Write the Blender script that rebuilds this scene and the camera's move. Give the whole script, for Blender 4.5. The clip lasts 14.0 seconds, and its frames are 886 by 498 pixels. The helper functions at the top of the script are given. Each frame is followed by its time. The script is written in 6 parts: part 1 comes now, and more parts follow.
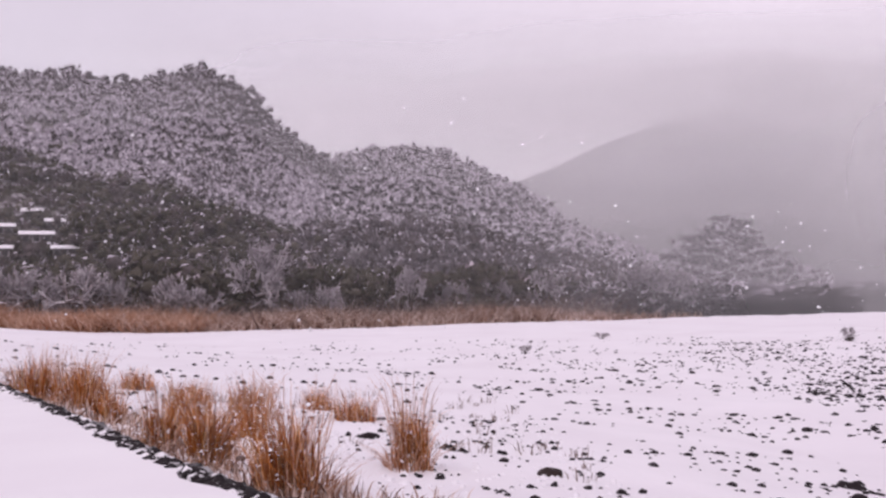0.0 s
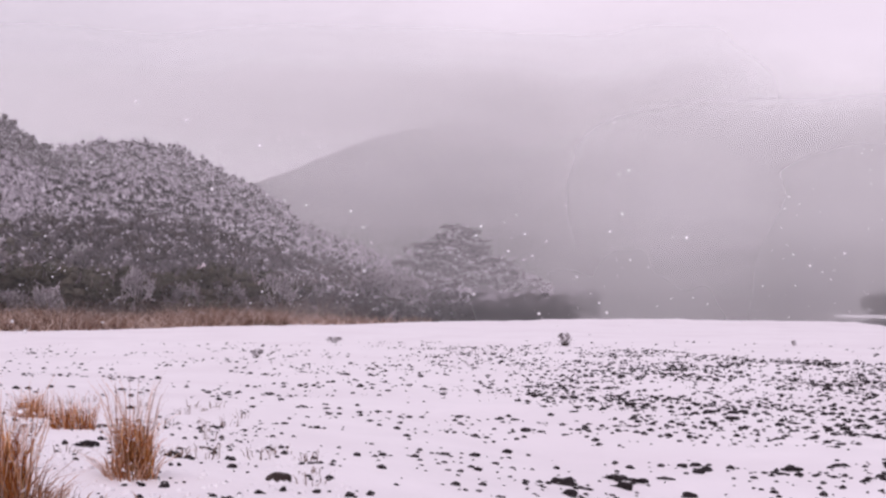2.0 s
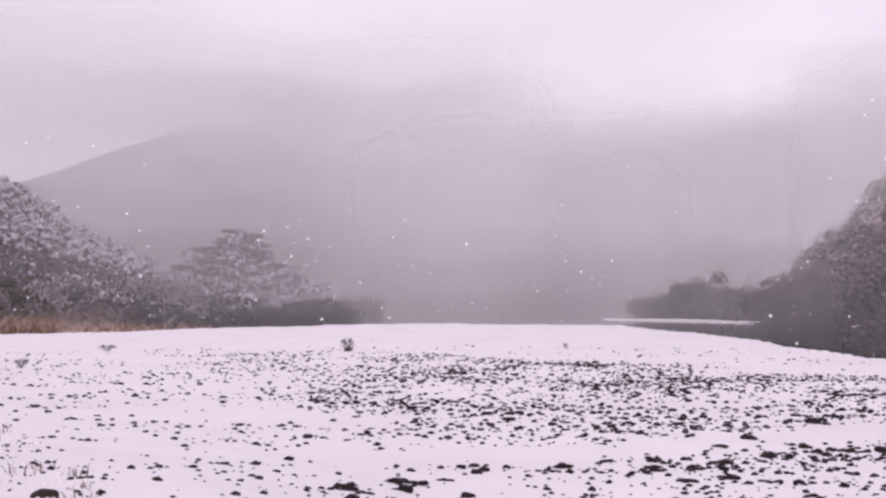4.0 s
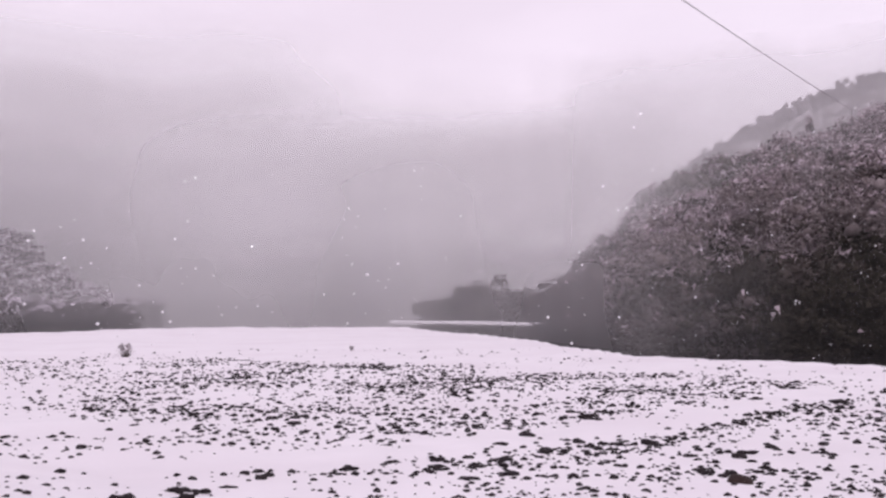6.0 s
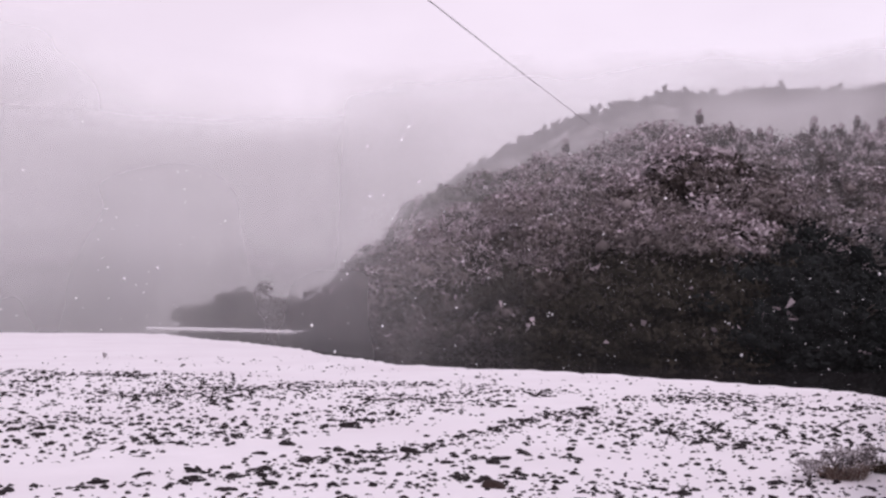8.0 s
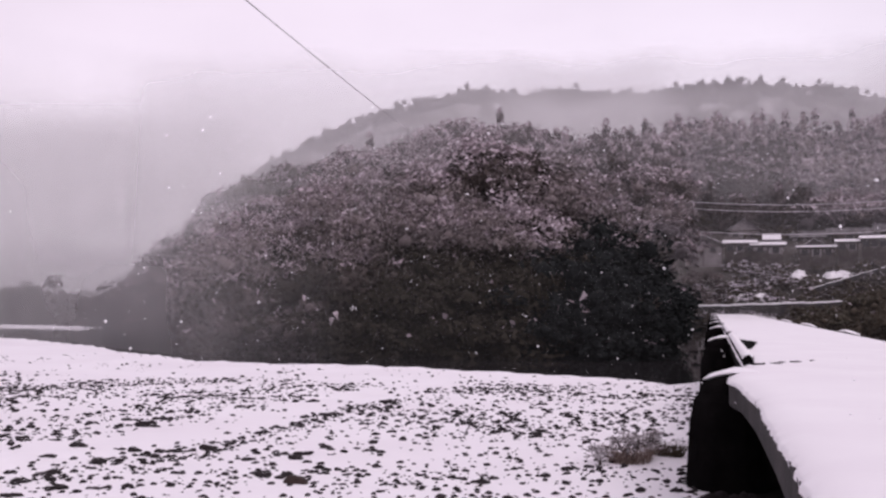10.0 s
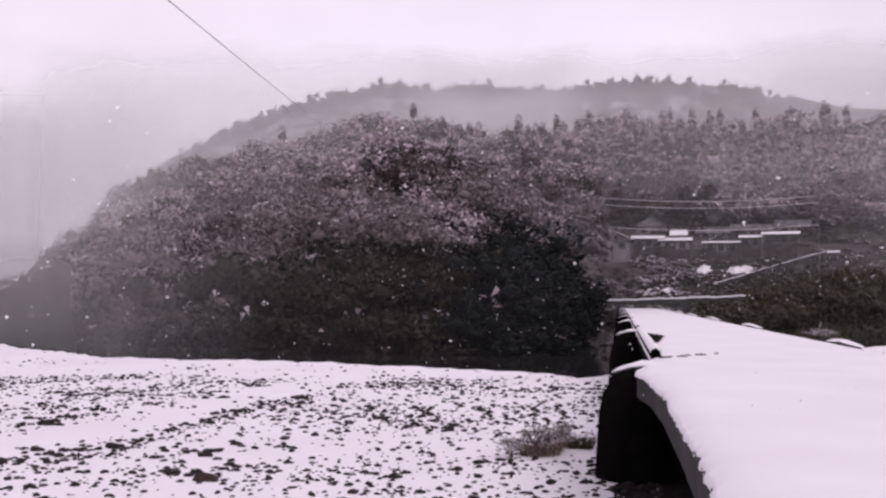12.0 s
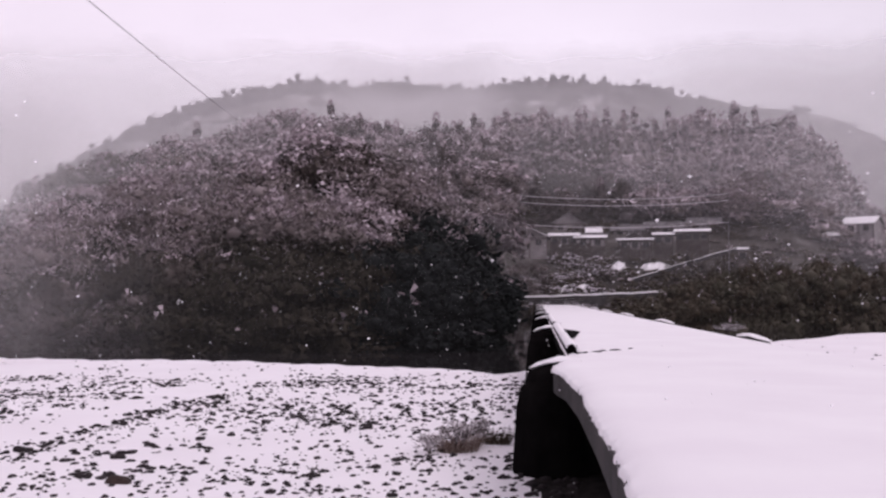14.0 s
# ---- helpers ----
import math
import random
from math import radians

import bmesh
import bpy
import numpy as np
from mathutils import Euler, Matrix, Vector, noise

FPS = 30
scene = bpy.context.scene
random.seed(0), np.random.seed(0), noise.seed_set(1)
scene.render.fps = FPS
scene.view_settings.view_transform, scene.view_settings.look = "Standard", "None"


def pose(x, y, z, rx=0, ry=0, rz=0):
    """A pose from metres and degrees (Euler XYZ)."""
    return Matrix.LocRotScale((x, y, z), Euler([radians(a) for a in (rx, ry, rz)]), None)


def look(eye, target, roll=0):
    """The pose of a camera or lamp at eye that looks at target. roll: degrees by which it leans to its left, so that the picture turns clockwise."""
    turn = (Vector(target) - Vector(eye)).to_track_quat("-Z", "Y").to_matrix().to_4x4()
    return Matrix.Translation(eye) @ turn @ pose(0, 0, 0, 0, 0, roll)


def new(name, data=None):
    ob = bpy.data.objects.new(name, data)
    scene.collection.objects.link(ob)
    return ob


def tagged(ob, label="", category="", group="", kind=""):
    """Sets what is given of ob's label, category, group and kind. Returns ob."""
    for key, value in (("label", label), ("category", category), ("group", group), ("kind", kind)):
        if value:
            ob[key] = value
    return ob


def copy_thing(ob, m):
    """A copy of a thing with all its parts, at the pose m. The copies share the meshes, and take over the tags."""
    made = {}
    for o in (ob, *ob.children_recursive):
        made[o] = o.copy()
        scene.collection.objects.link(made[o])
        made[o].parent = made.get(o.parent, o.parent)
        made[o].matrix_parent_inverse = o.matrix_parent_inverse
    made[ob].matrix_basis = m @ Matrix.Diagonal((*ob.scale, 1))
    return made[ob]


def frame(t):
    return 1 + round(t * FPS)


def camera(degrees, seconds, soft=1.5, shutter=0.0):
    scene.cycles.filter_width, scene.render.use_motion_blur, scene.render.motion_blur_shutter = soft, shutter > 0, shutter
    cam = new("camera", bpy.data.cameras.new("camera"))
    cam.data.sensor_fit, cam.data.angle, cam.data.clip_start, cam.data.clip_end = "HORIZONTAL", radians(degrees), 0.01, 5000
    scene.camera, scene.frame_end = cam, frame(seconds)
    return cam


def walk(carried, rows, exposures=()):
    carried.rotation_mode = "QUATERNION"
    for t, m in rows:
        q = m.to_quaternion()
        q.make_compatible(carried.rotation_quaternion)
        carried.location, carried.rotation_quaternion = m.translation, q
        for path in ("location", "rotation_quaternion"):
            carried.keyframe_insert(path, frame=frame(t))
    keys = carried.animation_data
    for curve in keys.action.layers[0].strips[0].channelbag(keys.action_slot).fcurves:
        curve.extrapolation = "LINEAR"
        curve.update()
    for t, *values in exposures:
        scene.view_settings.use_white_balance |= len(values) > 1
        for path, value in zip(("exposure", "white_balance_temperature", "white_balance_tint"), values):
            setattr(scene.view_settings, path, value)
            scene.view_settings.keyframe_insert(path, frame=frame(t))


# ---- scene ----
# ---------------------------------------------------------------- camera
cam = camera(46.0, 14.0, soft=2.5)
EYE_Z = 3.6
ROWS = [
    (0.0, 2.38, -0.89, 0.0), (0.5, 2.21, -0.67, 3.13), (1.0, 2.22, -0.42, 7.28), (1.5, 2.26, -0.13, 10.38),
    (2.0, 2.48, 0.02, 14.48), (2.5, 2.34, 0.41, 18.06), (3.0, 2.41, 0.56, 20.71), (5.5, 2.87, -0.77, 35.35),
    (6.0, 2.87, -0.36, 38.02), (6.5, 3.17, -0.4, 40.56), (7.0, 3.24, -0.1, 44.04), (7.5, 3.33, 0.25, 46.98),
    (8.0, 3.35, 0.59, 50.83), (8.5, 3.4, 0.53, 53.62), (9.0, 3.29, 0.5, 56.71), (11.5, 2.92, 0.09, 65.46),
    (12.0, 2.84, 0.21, 66.36), (12.5, 2.83, 0.21, 67.63), (13.0, 2.82, 0.21, 68.88), (13.5, 2.74, 0.09, 69.79),
    (14.0, 2.7, -0.11, 70.86)]
PATH = [(t, pose(0, 0, EYE_Z, 90 + p, 0, -a) @ pose(0, 0, 0, 0, 0, r)) for t, p, r, a in ROWS]
walk(cam, PATH)

# ---------------------------------------------------------------- sky and light
world = bpy.data.worlds.new("overcast_sky")
scene.world = world
world.use_nodes = True
wn, wl = world.node_tree.nodes, world.node_tree.links
wn.clear()
w_out = wn.new("ShaderNodeOutputWorld")
w_sky = wn.new("ShaderNodeTexSky")
w_sky.sky_type, w_sky.sun_disc = "NISHITA", False
w_sky.sun_elevation, w_sky.sun_rotation = radians(38), radians(120)
w_bg1 = wn.new("ShaderNodeBackground")
w_bg1.inputs[1].default_value = 0.02
w_bg2 = wn.new("ShaderNodeBackground")
w_bg2.inputs[1].default_value = 1.0
w_add = wn.new("ShaderNodeAddShader")
w_co = wn.new("ShaderNodeTexCoord")
w_map = wn.new("ShaderNodeMapping")
w_map.inputs["Scale"].default_value = (1.0, 1.0, 2.2)
w_no = wn.new("ShaderNodeTexNoise")
w_no.inputs["Scale"].default_value, w_no.inputs["Detail"].default_value, w_no.inputs["Roughness"].default_value = 2.3, 4, 0.5
w_ra = wn.new("ShaderNodeValToRGB")
w_ra.color_ramp.elements[0].position, w_ra.color_ramp.elements[1].position = 0.32, 0.68
w_ra.color_ramp.elements[0].color = (0.77, 0.645, 0.745, 1)
w_ra.color_ramp.elements[1].color = (0.90, 0.765, 0.88, 1)
wl.new(w_co.outputs["Generated"], w_map.inputs[0])
wl.new(w_map.outputs[0], w_no.inputs["Vector"])
wl.new(w_no.outputs[0], w_ra.inputs[0])
w_dot = wn.new("ShaderNodeVectorMath")
w_dot.operation = "DOT_PRODUCT"
w_dot.inputs[1].default_value = (0.73, 0.68, 0.0)
w_grad = wn.new("ShaderNodeMapRange")
w_grad.inputs[1].default_value, w_grad.inputs[2].default_value = 0.55, 1.0
w_grad.inputs[3].default_value, w_grad.inputs[4].default_value = 0.81, 1.12
wl.new(w_co.outputs["Generated"], w_dot.inputs[0])
wl.new(w_dot.outputs["Value"], w_grad.inputs[0])
wl.new(w_grad.outputs[0], w_bg2.inputs[1])
wl.new(w_ra.outputs[0], w_bg2.inputs[0])
wl.new(w_sky.outputs[0], w_bg1.inputs[0])
wl.new(w_bg1.outputs[0], w_add.inputs[0])
wl.new(w_bg2.outputs[0], w_add.inputs[1])
wl.new(w_add.outputs[0], w_out.inputs[0])

sun = new("sun", bpy.data.lights.new("sun", "SUN"))
sun.data.energy, sun.data.angle, sun.data.color = 1.1, radians(25), (1.0, 0.88, 0.95)
sun.matrix_world = look((-30, -60, 60), (0, 0, 0))


# ---------------------------------------------------------------- materials
def material(name, stops, scale=5.0, rough=0.85, bump=0.0, bump_scale=30.0, metal=0.0, island=0.0, spec=0.3, coords="Object", second=None, trans=0.0):
    """Noise-graded paint: stops is a list of (position, colour); second is (scale, colour, amount) of larger stains."""
    m = bpy.data.materials.new(name)
    m.use_nodes = True
    n, l = m.node_tree.nodes, m.node_tree.links
    b = n["Principled BSDF"]
    b.inputs["Roughness"].default_value, b.inputs["Metallic"].default_value = rough, metal
    b.inputs["Specular IOR Level"].default_value = spec
    co = n.new("ShaderNodeTexCoord")
    no = n.new("ShaderNodeTexNoise")
    no.inputs["Scale"].default_value, no.inputs["Detail"].default_value = scale, 5
    l.new(co.outputs[coords], no.inputs["Vector"])
    ramp = n.new("ShaderNodeValToRGB")
    while len(ramp.color_ramp.elements) < len(stops):
        ramp.color_ramp.elements.new(0.5)
    for e, (p, c) in zip(ramp.color_ramp.elements, stops):
        e.position, e.color = p, (*c, 1)
    fac = no.outputs[0]
    if island:
        geo = n.new("ShaderNodeNewGeometry")
        mx = n.new("ShaderNodeMix")
        mx.inputs[0].default_value = island
        l.new(no.outputs[0], mx.inputs[2])
        l.new(geo.outputs["Random Per Island"], mx.inputs[3])
        fac = mx.outputs[0]
    l.new(fac, ramp.inputs[0])
    col = ramp.outputs[0]
    if second:
        n2 = n.new("ShaderNodeTexNoise")
        n2.inputs["Scale"].default_value, n2.inputs["Detail"].default_value = second[0], 3
        l.new(co.outputs[coords], n2.inputs["Vector"])
        r2 = n.new("ShaderNodeValToRGB")
        r2.color_ramp.elements[0].position, r2.color_ramp.elements[1].position = 0.45, 0.65
        r2.color_ramp.elements[0].color, r2.color_ramp.elements[1].color = (0, 0, 0, 1), (second[2],) * 3 + (1,)
        l.new(n2.outputs[0], r2.inputs[0])
        m2 = n.new("ShaderNodeMix")
        m2.data_type = "RGBA"
        l.new(r2.outputs[0], m2.inputs[0])
        l.new(col, m2.inputs[6])
        m2.inputs[7].default_value = (*second[1], 1)
        col = m2.outputs[2]
    l.new(col, b.inputs["Base Color"])
    if trans:
        tl, mxs = n.new("ShaderNodeBsdfTranslucent"), n.new("ShaderNodeMixShader")
        l.new(col, tl.inputs[0])
        mxs.inputs[0].default_value = trans
        l.new(b.outputs[0], mxs.inputs[1])
        l.new(tl.outputs[0], mxs.inputs[2])
        l.new(mxs.outputs[0], n["Material Output"].inputs[0])
    if bump:
        nb = n.new("ShaderNodeTexNoise")
        nb.inputs["Scale"].default_value, nb.inputs["Detail"].default_value = bump_scale, 6
        l.new(co.outputs[coords], nb.inputs["Vector"])
        bp = n.new("ShaderNodeBump")
        bp.inputs["Strength"].default_value, bp.inputs["Distance"].default_value = bump, 0.05
        l.new(nb.outputs[0], bp.inputs["Height"])
        l.new(bp.outputs[0], b.inputs["Normal"])
    return m


def snow_capped(m, lo=0.55, hi=0.8, scale=6.0):
    """Lays snow on the faces of a material that look upwards, with a ragged margin."""
    n, l = m.node_tree.nodes, m.node_tree.links
    b = n["Principled BSDF"]
    old = b.inputs["Base Color"].links[0].from_socket
    geo = n.new("ShaderNodeNewGeometry")
    sep = n.new("ShaderNodeSeparateXYZ")
    l.new(geo.outputs["Normal"], sep.inputs[0])
    no = n.new("ShaderNodeTexNoise")
    no.inputs["Scale"].default_value = scale
    l.new(geo.outputs["Position"], no.inputs["Vector"])
    ad = n.new("ShaderNodeMath")
    ad.operation, ad.inputs[1].default_value = "MULTIPLY_ADD", 0.7
    l.new(no.outputs[0], ad.inputs[0])
    l.new(sep.outputs[2], ad.inputs[2])
    mr = n.new("ShaderNodeMapRange")
    mr.inputs[1].default_value, mr.inputs[2].default_value = lo + 0.35, hi + 0.35
    l.new(ad.outputs[0], mr.inputs[0])
    mx = n.new("ShaderNodeMix")
    mx.data_type = "RGBA"
    l.new(mr.outputs[0], mx.inputs[0])
    l.new(old, mx.inputs[6])
    mx.inputs[7].default_value = (0.86, 0.85, 0.87, 1)
    l.new(mx.outputs[2], b.inputs["Base Color"])
    return m


M_SNOW = material("snow", [(0.3, (0.83, 0.81, 0.84)), (0.7, (0.88, 0.87, 0.89))], 0.6, 0.7, 0.02, 6.0, spec=0.2)
M_FIELD = material("snowy_field", [(0.3, (0.84, 0.82, 0.85)), (0.75, (0.90, 0.88, 0.91))], 0.6, 0.75, 0.35, 5.0, spec=0.2,
                   second=(0.15, (0.79, 0.755, 0.79), 0.5))
# bare of snow below the deck, with the deck's shade put into the colour
M_BED_SHADE = material("bare_riverbed_with_shade", [(0.3, (0.008, 0.007, 0.007)), (0.7, (0.03, 0.026, 0.025))], 3.0, 0.95, 0.6, 8.0, spec=0.05)
M_STONE = snow_capped(material("wet_dark_stone", [(0.3, (0.010, 0.0072, 0.0085)), (0.7, (0.028, 0.021, 0.023))], 6.0, 0.85, 0.5, 20.0), 1.02, 1.1)
M_BOULDER = snow_capped(material("brown_boulder", [(0.3, (0.018, 0.011, 0.010)), (0.7, (0.05, 0.032, 0.028))], 5.0, 0.85, 0.5, 14.0), 1.05, 1.15)
M_GRASS = material("dry_grass", [(0.15, (0.05, 0.016, 0.006)), (0.36, (0.38, 0.105, 0.022)), (0.6, (0.76, 0.31, 0.085)), (0.85, (0.90, 0.66, 0.40))], 3.0, 0.8, island=0.85, trans=0.3)
M_REED = material("dry_reeds", [(0.2, (0.22, 0.095, 0.048)), (0.5, (0.50, 0.27, 0.16)), (0.75, (0.78, 0.60, 0.50))], 0.15, 0.85, island=0.65, trans=0.3)
M_REED_GREY = material("greyed_reeds", [(0.25, (0.13, 0.085, 0.07)), (0.6, (0.26, 0.20, 0.17)), (0.85, (0.62, 0.58, 0.58))], 0.15, 0.85, island=0.5, trans=0.3)
M_REED_BROWN = material("broken_brown_reeds", [(0.2, (0.10, 0.05, 0.034)), (0.48, (0.30, 0.185, 0.135)), (0.7, (0.70, 0.57, 0.50))], 0.4, 0.85, island=0.75, trans=0.3)
M_TWIG = material("frosted_twigs", [(0.25, (0.12, 0.10, 0.10)), (0.5, (0.34, 0.31, 0.32)), (0.75, (0.74, 0.71, 0.74))], 2.0, 0.85, island=0.7)
M_RIMETWIG = material("rime_white_twigs", [(0.25, (0.20, 0.175, 0.19)), (0.5, (0.37, 0.335, 0.355)), (0.75, (0.60, 0.56, 0.59))], 2.0, 0.85, island=0.7)
M_BARK = material("dark_bark", [(0.3, (0.03, 0.024, 0.02)), (0.7, (0.09, 0.075, 0.065))], 8.0, 0.9, 0.5, 20.0)
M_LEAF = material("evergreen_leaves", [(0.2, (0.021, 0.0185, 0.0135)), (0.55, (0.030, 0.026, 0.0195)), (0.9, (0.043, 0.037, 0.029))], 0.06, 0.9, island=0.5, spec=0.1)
# darker copy of the evergreen leaves, the bank's shade put into the colour
M_LEAF_SHADED = material("shaded_evergreen_leaves", [(0.2, (0.0085, 0.010, 0.010)), (0.55, (0.013, 0.0155, 0.0155)), (0.9, (0.020, 0.022, 0.0215))], 0.06, 0.9, island=0.5, spec=0.1)
M_LEAF_MID = material("dusted_evergreens", [(0.2, (0.032, 0.025, 0.021)), (0.55, (0.052, 0.041, 0.037)), (0.9, (0.086, 0.069, 0.065))], 0.1, 0.85, island=0.5)
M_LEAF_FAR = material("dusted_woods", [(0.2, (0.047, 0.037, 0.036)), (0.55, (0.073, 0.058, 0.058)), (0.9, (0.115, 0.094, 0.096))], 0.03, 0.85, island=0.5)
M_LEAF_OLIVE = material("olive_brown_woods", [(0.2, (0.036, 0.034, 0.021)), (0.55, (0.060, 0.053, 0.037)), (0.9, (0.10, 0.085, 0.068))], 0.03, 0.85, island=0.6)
# frosted leaves, paler still for distance haze put into the colour
M_LEAF_HAZE = material("frost_and_haze_woods", [(0.2, (0.075, 0.064, 0.069)), (0.55, (0.115, 0.099, 0.108)), (0.9, (0.18, 0.158, 0.173))], 0.03, 0.85, island=0.6)
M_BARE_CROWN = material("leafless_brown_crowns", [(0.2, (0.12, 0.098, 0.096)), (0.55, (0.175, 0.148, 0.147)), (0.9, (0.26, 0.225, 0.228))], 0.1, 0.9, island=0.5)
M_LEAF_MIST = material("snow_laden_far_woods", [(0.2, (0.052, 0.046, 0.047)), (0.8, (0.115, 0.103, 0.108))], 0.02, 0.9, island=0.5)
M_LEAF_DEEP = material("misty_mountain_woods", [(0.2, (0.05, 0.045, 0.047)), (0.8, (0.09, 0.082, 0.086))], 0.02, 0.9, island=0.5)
M_BRUSH = material("brown_brush", [(0.2, (0.036, 0.028, 0.017)), (0.55, (0.054, 0.042, 0.028)), (0.9, (0.082, 0.065, 0.048))], 0.08, 0.85, island=0.4)
M_FROST = material("snow_on_leaves", [(0.2, (0.38, 0.343, 0.383)), (0.6, (0.56, 0.515, 0.57)), (0.9, (0.78, 0.735, 0.80))], 0.15, 0.8, island=0.7)
M_RIME = material("rime_on_twigs", [(0.2, (0.225, 0.182, 0.20)), (0.6, (0.37, 0.31, 0.335)), (0.9, (0.58, 0.515, 0.555))], 0.15, 0.85, island=0.7)
M_SOIL = material("wooded_slope", [(0.3, (0.05, 0.043, 0.042)), (0.7, (0.11, 0.095, 0.092))], 0.2, 0.95, second=(0.09, (0.55, 0.52, 0.54), 0.7))
# darker than the wooded slope, shade below the trees put into its colour
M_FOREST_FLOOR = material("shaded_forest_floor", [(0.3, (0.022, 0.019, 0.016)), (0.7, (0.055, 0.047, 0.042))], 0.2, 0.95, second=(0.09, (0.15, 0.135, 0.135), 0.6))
M_SOIL_MIST = material("far_slope", [(0.3, (0.06, 0.053, 0.055)), (0.7, (0.12, 0.107, 0.112))], 0.02, 0.95, second=(0.05, (0.55, 0.52, 0.54), 0.6))
M_SOIL_FAR = material("bare_mountain_slope", [(0.3, (0.055, 0.05, 0.052)), (0.7, (0.085, 0.077, 0.08))], 0.02, 0.95, second=(0.004, (0.11, 0.10, 0.105), 0.8))
M_CONCRETE = material("weathered_concrete", [(0.3, (0.013, 0.012, 0.0125)), (0.7, (0.034, 0.031, 0.032))], 2.5, 0.9, 0.5, 12.0, second=(0.7, (0.05, 0.045, 0.045), 0.7))
M_WALL = material("house_plaster", [(0.3, (0.20, 0.18, 0.19)), (0.7, (0.31, 0.285, 0.295))], 0.6, 0.9, second=(0.2, (0.15, 0.135, 0.135), 0.5))
M_WOODWALL = material("weathered_boards", [(0.3, (0.036, 0.029, 0.028)), (0.7, (0.075, 0.062, 0.061))], 1.2, 0.9, second=(0.3, (0.17, 0.15, 0.15), 0.4))
M_TILE = material("grey_roof_tiles", [(0.3, (0.09, 0.085, 0.09)), (0.7, (0.16, 0.15, 0.158))], 1.5, 0.7, second=(0.5, (0.34, 0.32, 0.335), 0.5))
M_GLASS = material("dark_window", [(0.3, (0.02, 0.02, 0.022)), (0.7, (0.05, 0.05, 0.055))], 2.0, 0.15, spec=0.5)
M_CABLE = material("cable_sheath", [(0.3, (0.26, 0.235, 0.25)), (0.7, (0.34, 0.31, 0.33))], 2.0, 0.6)
M_WIRE = material("grey_wire", [(0.3, (0.5, 0.47, 0.5)), (0.7, (0.6, 0.57, 0.6))], 2.0, 0.5)
M_VERGE = material("dark_verge", [(0.3, (0.012, 0.011, 0.012)), (0.7, (0.05, 0.045, 0.047))], 9.0, 0.9, 0.8, 30.0, second=(5.0, (0.8, 0.78, 0.8), 0.9))
# concrete near black: the shade round piers and deck is put into its colour
M_SHADECONC = material("shade_dark_concrete", [(0.3, (0.002, 0.0018, 0.0018)), (0.7, (0.007, 0.0063, 0.0063))], 1.5, 0.95, 0.6, 10.0, spec=0.02)
M_FLAKE = material("snowflake", [(0.3, (0.88, 0.87, 0.9)), (0.7, (0.93, 0.92, 0.94))], 2.0, 0.8)

M_WATER = bpy.data.materials.new("grey_river_water")
M_WATER.use_nodes = True
_n, _l = M_WATER.node_tree.nodes, M_WATER.node_tree.links
_b = _n["Principled BSDF"]
_b.inputs["Base Color"].default_value = (0.022, 0.02, 0.021, 1)
_b.inputs["Roughness"].default_value, _b.inputs["IOR"].default_value = 0.06, 1.33
_w = _n.new("ShaderNodeTexNoise")
_w.inputs["Scale"].default_value, _w.inputs["Detail"].default_value = 0.8, 4
_c = _n.new("ShaderNodeTexCoord")
_p = _n.new("ShaderNodeBump")
_p.inputs["Strength"].default_value, _p.inputs["Distance"].default_value = 0.08, 0.06
_l.new(_c.outputs["Object"], _w.inputs["Vector"])
_l.new(_w.outputs[0], _p.inputs["Height"])
_l.new(_p.outputs[0], _b.inputs["Normal"])


